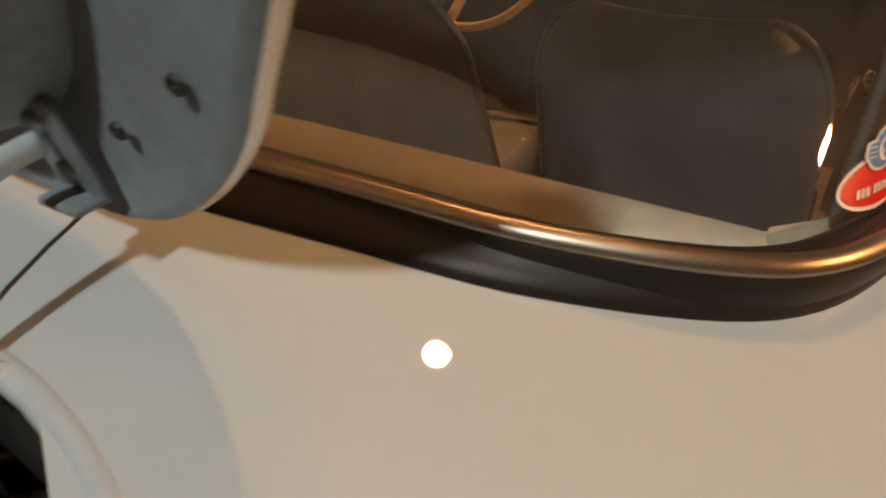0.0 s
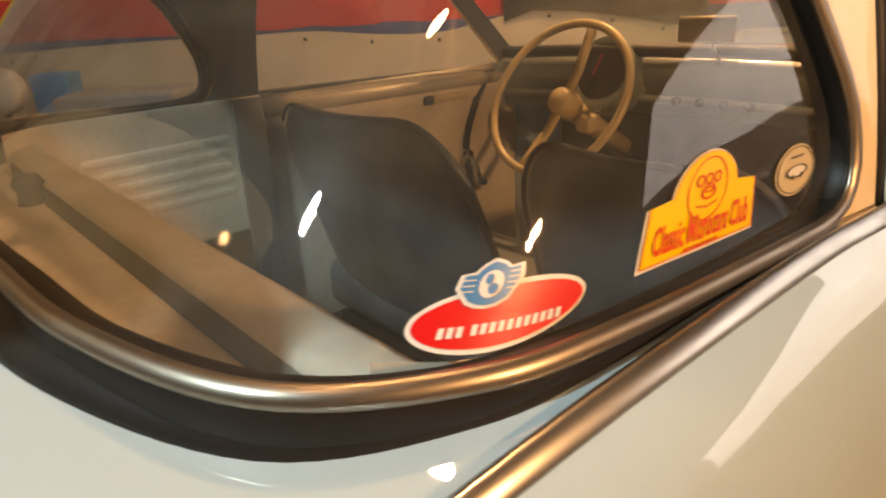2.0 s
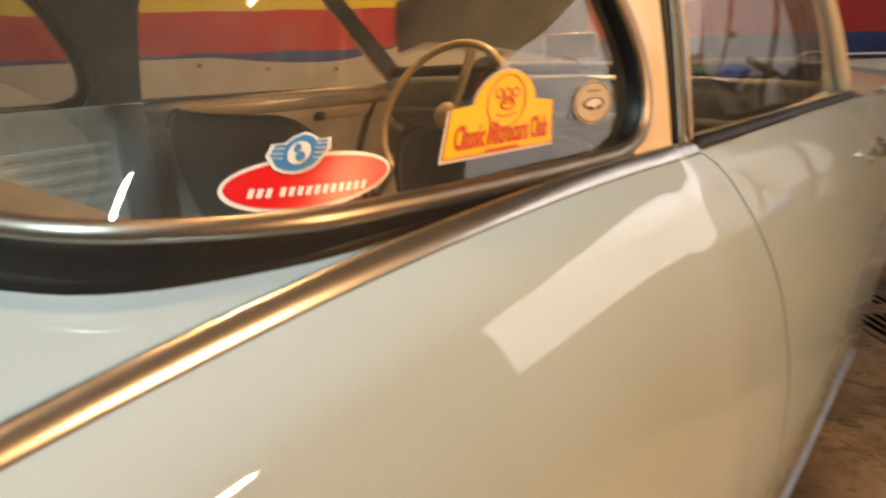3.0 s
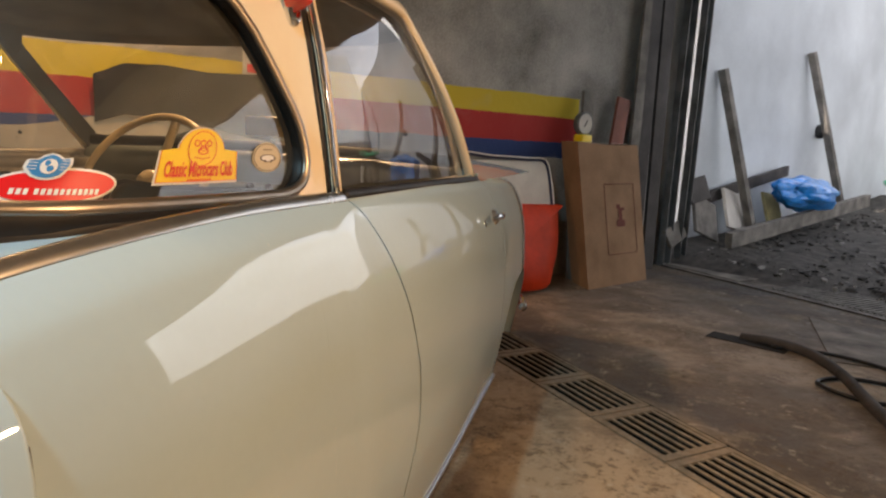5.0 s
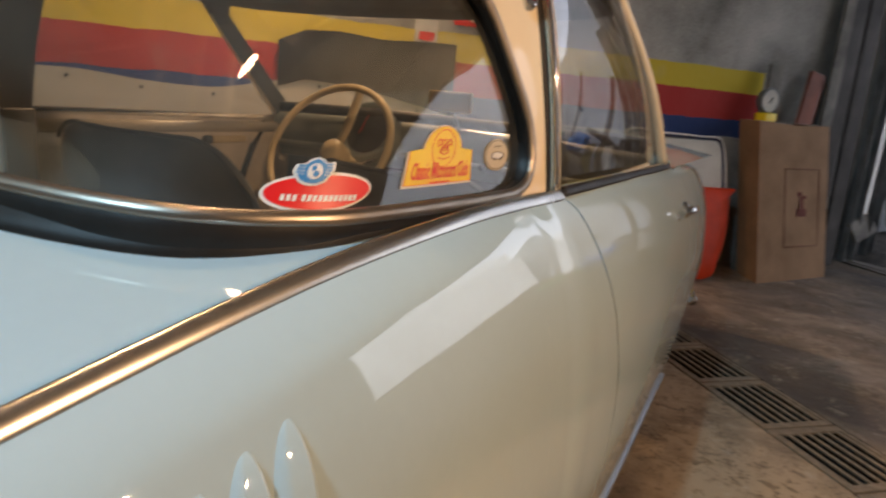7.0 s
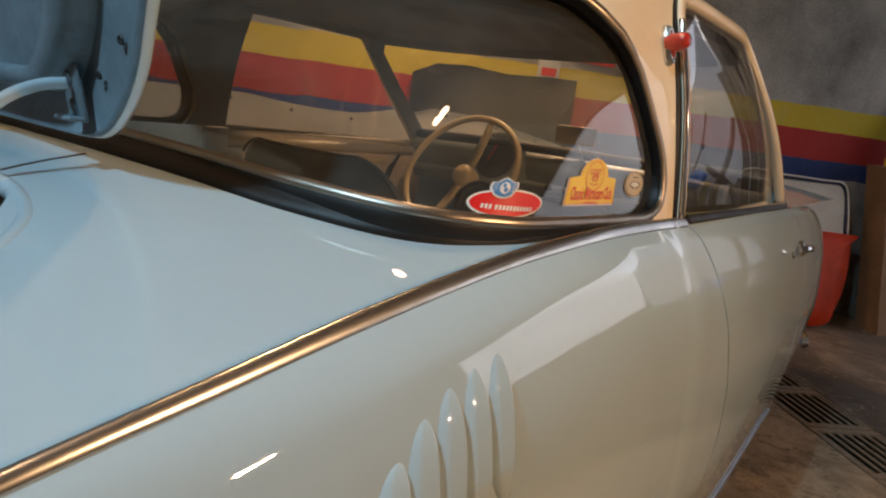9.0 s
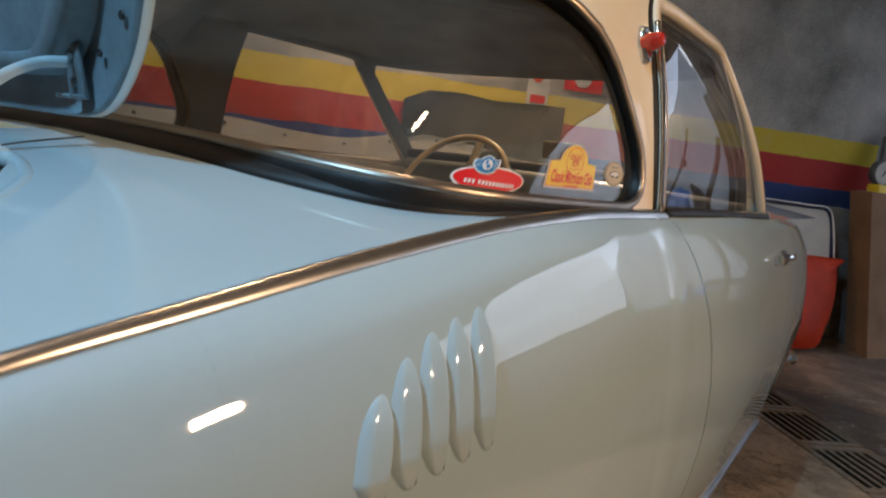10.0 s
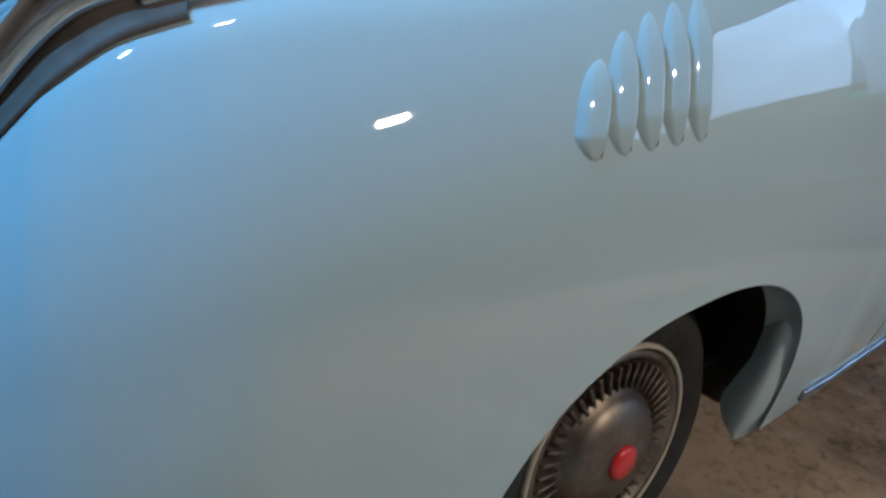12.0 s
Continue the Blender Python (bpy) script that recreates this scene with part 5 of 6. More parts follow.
def floor_mat():
    """Old concrete: sandy beside the car, grey-brown towards the yard, with blotches, wet stains, grit and hairline cracks."""
    m = bpy.data.materials.new("concrete_floor")
    m.use_nodes = True
    n, l = m.node_tree.nodes, m.node_tree.links
    b = n["Principled BSDF"]
    tc = n.new("ShaderNodeTexCoord")

    def noise_at(scale, detail=6.0, rough=0.6, warp=0.0):
        t = n.new("ShaderNodeTexNoise")
        t.inputs["Scale"].default_value, t.inputs["Detail"].default_value, t.inputs["Roughness"].default_value, t.inputs["Distortion"].default_value = scale, detail, rough, warp
        l.new(tc.outputs["Object"], t.inputs["Vector"])
        return t.outputs["Fac"]

    def ramp(sock, lo, hi, a=0.0, c=1.0):
        r = n.new("ShaderNodeMapRange")
        r.inputs["From Min"].default_value, r.inputs["From Max"].default_value, r.inputs["To Min"].default_value, r.inputs["To Max"].default_value = lo, hi, a, c
        l.new(sock, r.inputs["Value"])
        return r.outputs[0]

    def mix(fac, a, c, mode="MIX"):
        x = n.new("ShaderNodeMix")
        x.data_type, x.blend_type = "RGBA", mode
        l.new(fac, x.inputs["Factor"]) if not isinstance(fac, float) else None
        if isinstance(fac, float):
            x.inputs["Factor"].default_value = fac
        for key, v in (("A", a), ("B", c)):
            if isinstance(v, tuple):
                x.inputs[key].default_value = (*v, 1)
            else:
                l.new(v, x.inputs[key])
        return x.outputs["Result"]

    # how far past the drain, towards the yard
    dot = n.new("ShaderNodeVectorMath")
    dot.operation = "DOT_PRODUCT"
    l.new(tc.outputs["Object"], dot.inputs[0])
    dot.inputs[1].default_value = (0.728, 0.686, 0)
    wob = n.new("ShaderNodeMath")
    wob.operation = "MULTIPLY_ADD"
    wob.inputs[1].default_value = 1.3
    big = noise_at(0.9, 5, 0.55, 0.6)
    l.new(big, wob.inputs[0])
    l.new(dot.outputs["Value"], wob.inputs[2])
    past = wob.outputs[0]
    beyond = mix(ramp(noise_at(1.7, 8, 0.6, 0.5), 0.43, 0.58), (0.14, 0.112, 0.086), (0.33, 0.265, 0.20))
    # damp strip along the far edge of the drain
    beyond = mix(ramp(past, 2.95, 3.35), (0.075, 0.060, 0.047), beyond)
    col = mix(ramp(past, 2.55, 2.85), (0.44, 0.335, 0.22), beyond)
    col = mix(ramp(past, 4.1, 4.9), col, (0.042, 0.038, 0.035))
    col = mix(ramp(noise_at(2.6, 9, 0.68, 0.25), 0.46, 0.62, 0.0, 0.75), col, (0.12, 0.085, 0.053))
    col = mix(ramp(noise_at(5.2, 8, 0.7, 0.1), 0.56, 0.72, 0.0, 0.45), col, (0.40, 0.32, 0.22))
    col = mix(ramp(noise_at(8, 9, 0.78, 0.1), 0.56, 0.68, 0.0, 0.85), col, (0.075, 0.052, 0.03))
    col = mix(ramp(noise_at(17, 7, 0.72, 0.3), 0.57, 0.66, 0.0, 0.7), col, (0.12, 0.075, 0.03))
    col = mix(ramp(noise_at(12, 6, 0.7, 0.4), 0.60, 0.70, 0.0, 0.6), col, (0.52, 0.45, 0.35))
    def both(a, c):
        x = n.new("ShaderNodeMath")
        x.operation = "MULTIPLY"
        l.new(a, x.inputs[0])
        l.new(c, x.inputs[1])
        return x.outputs[0]

    # clusters of dark oily flecks, pale worn spots
    col = mix(both(ramp(noise_at(26, 5, 0.62, 0.2), 0.54, 0.60, 0.0, 0.55), ramp(noise_at(3.1, 4, 0.6, 0.4), 0.46, 0.58)), col, (0.075, 0.048, 0.024))
    col = mix(both(ramp(noise_at(55, 4, 0.6), 0.56, 0.61, 0.0, 0.45), ramp(noise_at(5.3, 4, 0.6, 0.3), 0.44, 0.60)), col, (0.055, 0.04, 0.026))
    col = mix(both(ramp(noise_at(30, 4, 0.6), 0.56, 0.62, 0.0, 0.4), ramp(noise_at(4.4, 4, 0.6), 0.50, 0.62)), col, (0.50, 0.42, 0.31))
    col = mix(ramp(noise_at(140, 3, 0.7), 0.62, 0.72, 0.0, 0.5), col, (0.50, 0.43, 0.34))
    l.new(col, b.inputs["Base Color"])
    l.new(ramp(noise_at(3.3, 5), 0.3, 0.7, 0.55, 0.9), b.inputs["Roughness"])
    bn = n.new("ShaderNodeBump")
    bn.inputs["Strength"].default_value, bn.inputs["Distance"].default_value = 0.8, 0.018
    add = n.new("ShaderNodeMath")
    add.operation = "MULTIPLY_ADD"
    add.inputs[1].default_value = 0.3
    l.new(noise_at(45, 6, 0.7), add.inputs[0])
    l.new(noise_at(9, 8, 0.65), add.inputs[2])
    l.new(add.outputs[0], bn.inputs["Height"])
    l.new(bn.outputs["Normal"], b.inputs["Normal"])
    return m


FLOOR = floor_mat()
WALL = mat("dirty_white_wall", (0.52, 0.49, 0.45), 0.85, var=0.18, scale=1.6, bump=0.25, bump_scale=25)
STRIPED = stripes_mat()
OUTWALL = mat("white_outer_wall", (0.68, 0.72, 0.75), 0.85, var=0.12, scale=1.2, bump=0.2, bump_scale=20)
BLUEWALL = mat("pale_blue_sheet_wall", (0.40, 0.45, 0.50), 0.8, var=0.12, scale=1.5, bump=0.1)
CAST = mat("rusty_cast_iron", (0.25, 0.195, 0.135), 0.75, metal=0.0, var=0.16, scale=24, bump=0.4, bump_scale=60)
RAIL = mat("dark_worn_steel", (0.13, 0.117, 0.10), 0.6, metal=0.2, var=0.3, scale=8, bump=0.2)
PLATE = mat("dirty_chequer_plate", (0.175, 0.148, 0.12), 0.7, metal=0.1, var=0.3, scale=7, bump=0.35, bump_scale=45)
# Near-black, so the shade of the depth lies in the colour.
PIT = mat("pit_shade_black", (0.010, 0.008, 0.006), 0.95, var=0.3)
CARD = mat("brown_cardboard", (0.33, 0.185, 0.095), 0.85, var=0.14, scale=5, bump=0.1, bump_scale=140)
CARD_INK = mat("cardboard_print", (0.17, 0.045, 0.03), 0.85, var=0.1)
STEEL = mat("grey_painted_steel", (0.22, 0.22, 0.22), 0.5, metal=0.3, var=0.25, scale=6, bump=0.15)
WOOD = mat("grey_old_timber", (0.22, 0.20, 0.175), 0.8, var=0.3, scale=6, bump=0.4, bump_scale=40)
WOOD_DARK = mat("dark_stained_board", (0.06, 0.05, 0.045), 0.7, var=0.3, scale=5, bump=0.3)
WOOD_RED = mat("red_brown_board", (0.24, 0.06, 0.03), 0.6, var=0.2, scale=7, bump=0.2)
RUBBLE = mat("rubble_stone", (0.062, 0.055, 0.047), 0.9, var=0.4, scale=12, bump=0.5, bump_scale=60)


def stones_mat():
    """Broken stones, each with its own grey."""
    m = mat("broken_stones", (0.10, 0.092, 0.085), 0.9, var=0.3, scale=14, bump=0.4)
    n, l = m.node_tree.nodes, m.node_tree.links
    b = n["Principled BSDF"]
    geo, pw, mx = n.new("ShaderNodeNewGeometry"), n.new("ShaderNodeMath"), n.new("ShaderNodeMix")
    pw.operation = "POWER"
    pw.inputs[1].default_value = 3.0
    l.new(geo.outputs["Random Per Island"], pw.inputs[0])
    mx.data_type = "RGBA"
    mx.inputs["A"].default_value, mx.inputs["B"].default_value = (0.03, 0.028, 0.026, 1), (0.30, 0.285, 0.265, 1)
    l.new(pw.outputs[0], mx.inputs["Factor"])
    l.new(mx.outputs["Result"], b.inputs["Base Color"])
    return m


STONES = stones_mat()
BAG = mat("blue_plastic_film", (0.0, 0.27, 0.80), 0.3, coat=0.3, var=0.15, scale=10, bump=0.4, bump_scale=30)
RED_PANEL = mat("red_car_paint", (0.60, 0.045, 0.008), 0.5, var=0.15, spec=0.2)
SLABS = mat("grey_slab", (0.19, 0.172, 0.15), 0.85, var=0.35, scale=6, bump=0.3, bump_scale=40)
NAVY = mat("navy_frame_paint", (0.015, 0.02, 0.06), 0.4, var=0.1)
SHEET = mat("beige_wall_sheet", (0.47, 0.40, 0.31), 0.75, var=0.1, scale=3, bump=0.15, bump_scale=14)
DARK_CLOTH = mat("dark_cloth", (0.018, 0.016, 0.015), 0.9, var=0.3, bump=0.3)
YELLOWED = mat("yellowed_card", (0.50, 0.42, 0.20), 0.8, var=0.2)
PAPER = mat("poster_paper", (0.62, 0.58, 0.52), 0.7, var=0.08)
GREEN_HOSE = mat("green_hose", (0.05, 0.36, 0.20), 0.4, var=0.1)


def slab(name, a, b, z0, z1, thick, material, out, label="", category="wall"):
    """A wall from a to b, z0 to z1, its inner face on the line, thick towards out."""
    a, b, out = np.array(a, float), np.array(b, float), np.array(out, float)
    q = [a, b, b + out * thick, a + out * thick]
    bm = bmesh.new()
    lo = [bm.verts.new((p[0], p[1], z0)) for p in q]
    hi = [bm.verts.new((p[0], p[1], z1)) for p in q]
    bm.faces.new(lo[::-1])
    bm.faces.new(hi)
    for i in range(4):
        j = (i + 1) % 4
        bm.faces.new((lo[i], lo[j], hi[j], hi[i]))
    bmesh.ops.recalc_face_normals(bm, faces=bm.faces)
    return tagged(part(name, bm, material, smooth=False), label, category, kind="structure")


# ground with the drain channel let into it
G_DIR = np.array((0.686, -0.728, 0))
G_ACR = np.array((0.728, 0.686, 0))
G_MID = np.array((0.93, 2.035, 0))
G_W, G_L, G_K0, G_K1 = 0.285, 0.335, -4, 5
a0, a1, b0, b1 = (G_K0 - 0.5) * G_L, (G_K1 + 0.5) * G_L, -G_W / 2, G_W / 2
bm = bmesh.new()
As, Bs = (-400, a0, a1, 400), (-400, b0, b1, 400)
vv = [[bm.verts.new(tuple(G_MID + G_DIR * a + G_ACR * b)) for b in Bs] for a in As]
for i in range(3):
    for j in range(3):
        if (i, j) != (1, 1):
            bm.faces.new((vv[i][j], vv[i][j + 1], vv[i + 1][j + 1], vv[i + 1][j]))
bmesh.ops.recalc_face_normals(bm, faces=bm.faces)
ground = tagged(part("ground", bm, FLOOR, smooth=False), "stained bare concrete garage floor and yard ground", "ground", kind="structure")
bm = bmesh.new()
top = [G_MID + G_DIR * a + G_ACR * b for a, b in ((a0, b0), (a1, b0), (a1, b1), (a0, b1))]
lo = [bm.verts.new((p[0], p[1], -0.35)) for p in top]
hi = [bm.verts.new((p[0], p[1], 0.0)) for p in top]
bm.faces.new(lo)
for i in range(4):
    bm.faces.new((lo[i], lo[(i + 1) % 4], hi[(i + 1) % 4], hi[i]))
tagged(part("drain_channel", bm, PIT, smooth=False), "dark drain channel under iron grates", "drain", kind="structure")


def drain_grate():
    g = thing("drain_grate", "rusty cast iron drain grate in the floor", "grate", "drain grates")
    rot = Matrix.Rotation(math.atan2(G_DIR[1], G_DIR[0]), 3, "Z")
    L, W = G_L - 0.008, G_W - 0.012
    for s in (-1, 1):
        part("edge_bar", box((L, 0.016, 0.010), (0, s * (W / 2 - 0.008), -0.003), 0.002), CAST, g, smooth=False)
        part("end_bar", box((0.030, W - 0.033, 0.010), (s * (L / 2 - 0.015), 0, -0.0035), 0.002), CAST, g, smooth=False)
    n = 7
    for k in range(n):
        part("bar", box((L - 0.056, 0.0120, 0.006), (0, (k - (n - 1) / 2) * (W - 0.03) / (n - 0.4), -0.0040), 0.0012), CAST, g, smooth=False)
    return g, rot


grate, g_rot = drain_grate()
grate.matrix_basis = Matrix.Translation(G_MID) @ g_rot.to_4x4()
for k in range(G_K0, G_K1 + 1):
    if k:
        copy_thing(grate, Matrix.Translation(G_MID + G_DIR * G_L * k) @ (g_rot @ Matrix.Rotation(0.012 * (k % 3 - 1), 3, "Z")).to_4x4())

slab("wall_north", CORNER - D_W * 8.0, CORNER + D_W * 0.2, 0, HIGH, 0.25, STRIPED, N_W, "old white wall with yellow red and blue bands")
OPEN = 3.28
E1, E2 = CORNER + D_T * OPEN, CORNER + D_T * 6.2
slab("wall_east", E1, E2, 0, HIGH, 0.25, WALL, D_W)
lintel = bmesh.new()
face = [(CORNER, 2.80), (E1, 1.86), (E1, HIGH), (CORNER, HIGH)]
near, far = [[lintel.verts.new((p[0] + D_W[0] * d, p[1] + D_W[1] * d, z)) for p, z in face] for d in (0.0, 0.25)]
lintel.faces.new(near)
lintel.faces.new(far[::-1])
for k in range(4):
    lintel.faces.new((near[k], far[k], far[(k + 1) % 4], near[(k + 1) % 4]))
bmesh.ops.recalc_face_normals(lintel, faces=lintel.faces)
tagged(part("wall_lintel", lintel, WALL, smooth=False), "pale wall over the yard opening with sloping edge", "wall", kind="structure")
slab("wall_south", E2 - D_W * 8.0, E2, 0, HIGH, 0.25, WALL, -N_W)
W0, W1 = CORNER - D_W * 8.0, E2 - D_W * 8.0
slab("wall_west", W0, W1, 0, HIGH, 0.25, WALL, -D_W)
bm = bmesh.new()
vs = [bm.verts.new((p[0], p[1], z)) for z in (HIGH, HIGH + 0.2) for p in (W0, CORNER, E2, W1)]
bm.faces.new(vs[:4][::-1])
bm.faces.new(vs[4:])
for i in range(4):
    j = (i + 1) % 4
    bm.faces.new((vs[i], vs[j], vs[4 + j], vs[4 + i]))
bmesh.ops.recalc_face_normals(bm, faces=bm.faces)
tagged(part("ceiling", bm, WALL, smooth=False), "plain pale ceiling", "ceiling", kind="structure")
A_O = radians(57)
O0 = np.array((1.46, 5.69, 0))
D_O = np.array((math.cos(A_O), math.sin(A_O), 0))
N_O = np.array((-D_O[1], D_O[0], 0))
Y0 = O0 + D_O * 7.0
slab("wall_yard_end", Y0, Y0 + D_T * 9, 0, 4.6, 0.2, BLUEWALL, D_W, "pale blue sheet wall at the end of the yard")
slab("wall_yard_foot", Y0 - D_W * 0.3, Y0 - D_W * 0.3 + D_T * 9, 0, 0.95, 0.25, RUBBLE, D_W, "dark low wall at the end of the yard")
slab("wall_outer", O0, O0 + D_O * 7.0, 0, 3.0, 0.2, OUTWALL, N_O, "white plastered yard wall")


# ---- lamps of the garage ----
LAMP_BODY = mat("lamp_housing", (0.5, 0.5, 0.48), 0.4, metal=0.5, var=0.1)


def tube_lamp(eye, target, length, width, power, color, label, shape="ELLIPSE"):
    t = thing("ceiling_lamp", label, "lamp", "garage lamps")
    m = look(eye, target)
    o = part("housing", box((length + 0.06, width + 0.03, 0.04), (0, 0, 0.028), 0.01), LAMP_BODY, t)
    o.matrix_local = m
    top = np.array(eye)
    part("hanger", tube([top + np.array((0, 0, 0.04)), (top[0], top[1], (top[2] + HIGH) / 2), (top[0], top[1], HIGH)], 0.006, 6), LAMP_BODY, t)
    lamp_area("lamp_light", eye, target, length, width, power, color, shape)


WARM = (1.0, 0.64, 0.33)
tube_lamp((0.0, 0.66, 2.62), (0.0, 0.4, 0), 0.11, 0.09, 3.4, WARM, "warm white hanging lamp over the car")
tube_lamp((0.79, -0.38, 2.60), (0.6, -0.3, 0), 0.16, 0.07, 0.7, WARM, "warm white hanging lamp behind the car")
tube_lamp((2.23, 0.46, 1.45), (0.6, -0.2, 0.7), 0.14, 0.055, 6.2, WARM, "warm white lamp hanging beside the car", "RECTANGLE")
tube_lamp((0.46, -1.44, 2.50), (0.5, -0.3, 0.7), 0.085, 0.20, 12, (0.44, 0.79, 1.0), "cool white hanging work lamp")
# Unseen lamp, added as warm fill for the cabin and the north wall.
tube_lamp((-0.62, 1.85, 2.30), (-0.5, 1.0, 0.7), 0.13, 0.06, 9.5, WARM, "added warm hanging lamp, fill for the cabin")


# ---- things by the walls ----
def cardboard_box():
    t = thing("cardboard_box", "tall brown cardboard box leaning beside the wall", "box")
    bot = [np.array(p) for p in ((0.802, 3.833, 0.0), (1.165, 4.389, 0.0), (1.035, 4.590, 0.0), (0.676, 4.035, 0.0))]
    lean = np.array((-0.150, 0.045, 0.925))
    bm = bmesh.new()
    n = 9
    rows = []
    loop = []
    for i in range(4):
        a, b = bot[i], bot[(i + 1) % 4]
        loop += [a + (b - a) * k / n for k in range(n)]
    for f in np.linspace(0, 1, 10):
        rows.append([p + lean * f + np.array((0, 0, 0.006 * math.sin(9 * p[0] + 5 * p[1]) * f)) for p in loop])
    rows.append([r * 0.985 + np.mean(rows[-1], 0) * 0.015 - np.array((0, 0, 0.004)) for r in rows[-1]])
    rows.append([r * 0.5 + np.mean(rows[-1], 0) * 0.5 for r in rows[-1]])
    bm = grid(rows, wrap=True)
    bm.verts.ensure_lookup_table()
    vs = list(bm.verts)
    bm.faces.new(vs[-len(loop):])
    bm.faces.new(vs[:len(loop)][::-1])
    bmesh.ops.recalc_face_normals(bm, faces=bm.faces)
    part("carton", bm, CARD, t, smooth=False)
    a, b = bot[0], bot[1]
    ax = (b - a) / np.linalg.norm(b - a)
    out = np.cross(ax, lean)
    out /= -np.linalg.norm(out) if out[1] > 0 else np.linalg.norm(out)
    wdt = np.linalg.norm(b - a)
    f = lambda u, v, o=0.004: a + ax * (u * wdt) + lean * v + out * o

    def line(u0, v0, u1, v1, th, material):
        p, q = f(u0, v0), f(u1, v1)
        part("print_line", tube([p, (p + q) / 2, q], th, 5), material, t)

    for seg in ((0.36, 0.22, 0.86, 0.22), (0.86, 0.22, 0.86, 0.72), (0.86, 0.72, 0.36, 0.72), (0.36, 0.72, 0.36, 0.22)):
        line(*seg, 0.0022, CARD_INK)
    for k, (u, v, w, h) in enumerate(((0.60, 0.44, 0.07, 0.05), (0.60, 0.50, 0.03, 0.09), (0.57, 0.56, 0.03, 0.03), (0.64, 0.54, 0.03, 0.02))):
        part("print_mark", grid([[f(u - w, v - h / 2, 0.005), f(u + w, v - h / 2, 0.005)], [f(u - w, v + h / 2, 0.005), f(u + w, v + h / 2, 0.005)]]), CARD_INK, t, smooth=False)
    mid0, mid1 = (bot[0] + bot[3]) / 2 + lean, (bot[1] + bot[2]) / 2 + lean
    part("tape", box((float(np.linalg.norm(mid1 - mid0)), 0.05, 0.002), tuple((mid0 + mid1) / 2 + np.array((0, 0, 0.007))), 0.0, Matrix.Rotation(math.atan2(ax[1], ax[0]), 3, "Z")), SHEET, t)
    return t


cardboard_box()


def wall_pt(s, z, off):
    """A place before wall_north: s along it from the corner, z up, off out from it."""
    p = CORNER + D_W * s - N_W * off
    return np.array((p[0], p[1], z))


def red_door():
    t = thing("red_car_door", "red car door with navy framed window leaning on wall", "car door")
    lean = lambda s, z: wall_pt(s, z, 0.36 - 0.22 * z)
    low = spline([(-2.20, 0.10), (-1.62, 0.02), (-1.50, 0.14), (-1.44, 0.30), (-1.42, 0.50), (-1.43, 0.53), (-2.2, 0.52), (-2.25, 0.3)], 5, True)
    c = low.mean(0)
    rows = []
    for f, d in ((1.0, 0.0), (1.0, 0.03), (0.96, 0.045), (0.6, 0.055), (0.001, 0.06)):
        rows.append([lean(*(c + (p - c) * f)) - N_W * d for p in low])
    part("panel", grid(rows, wrap=True), RED_PANEL, t, "red painted lower panel")
    fr = [lean(-1.43, 0.52), lean(-1.435, 0.66), lean(-1.47, 0.795), lean(-1.62, 0.808), lean(-1.9, 0.815), lean(-2.15, 0.815), lean(-2.25, 0.6)]
    part("window_frame", sweep(spline(fr, 5), ring(0.013, 8), (0.5, -0.5, 0.3)), NAVY, t, "navy window frame")
    part("bright_edge", sweep([p - N_W * 0.012 + np.array((0, 0, 0.008)) for p in spline(fr, 5)], ring(0.0045, 6), (0.5, -0.5, 0.3)), WHITE_VINYL, t)
    part("pane", grid([[lean(-2.22, z), lean(-1.8, z), lean(-1.45, z)] for z in (0.53, 0.66, 0.795)]), PAPER, t, "pale backing behind the window")
    return t


red_door()


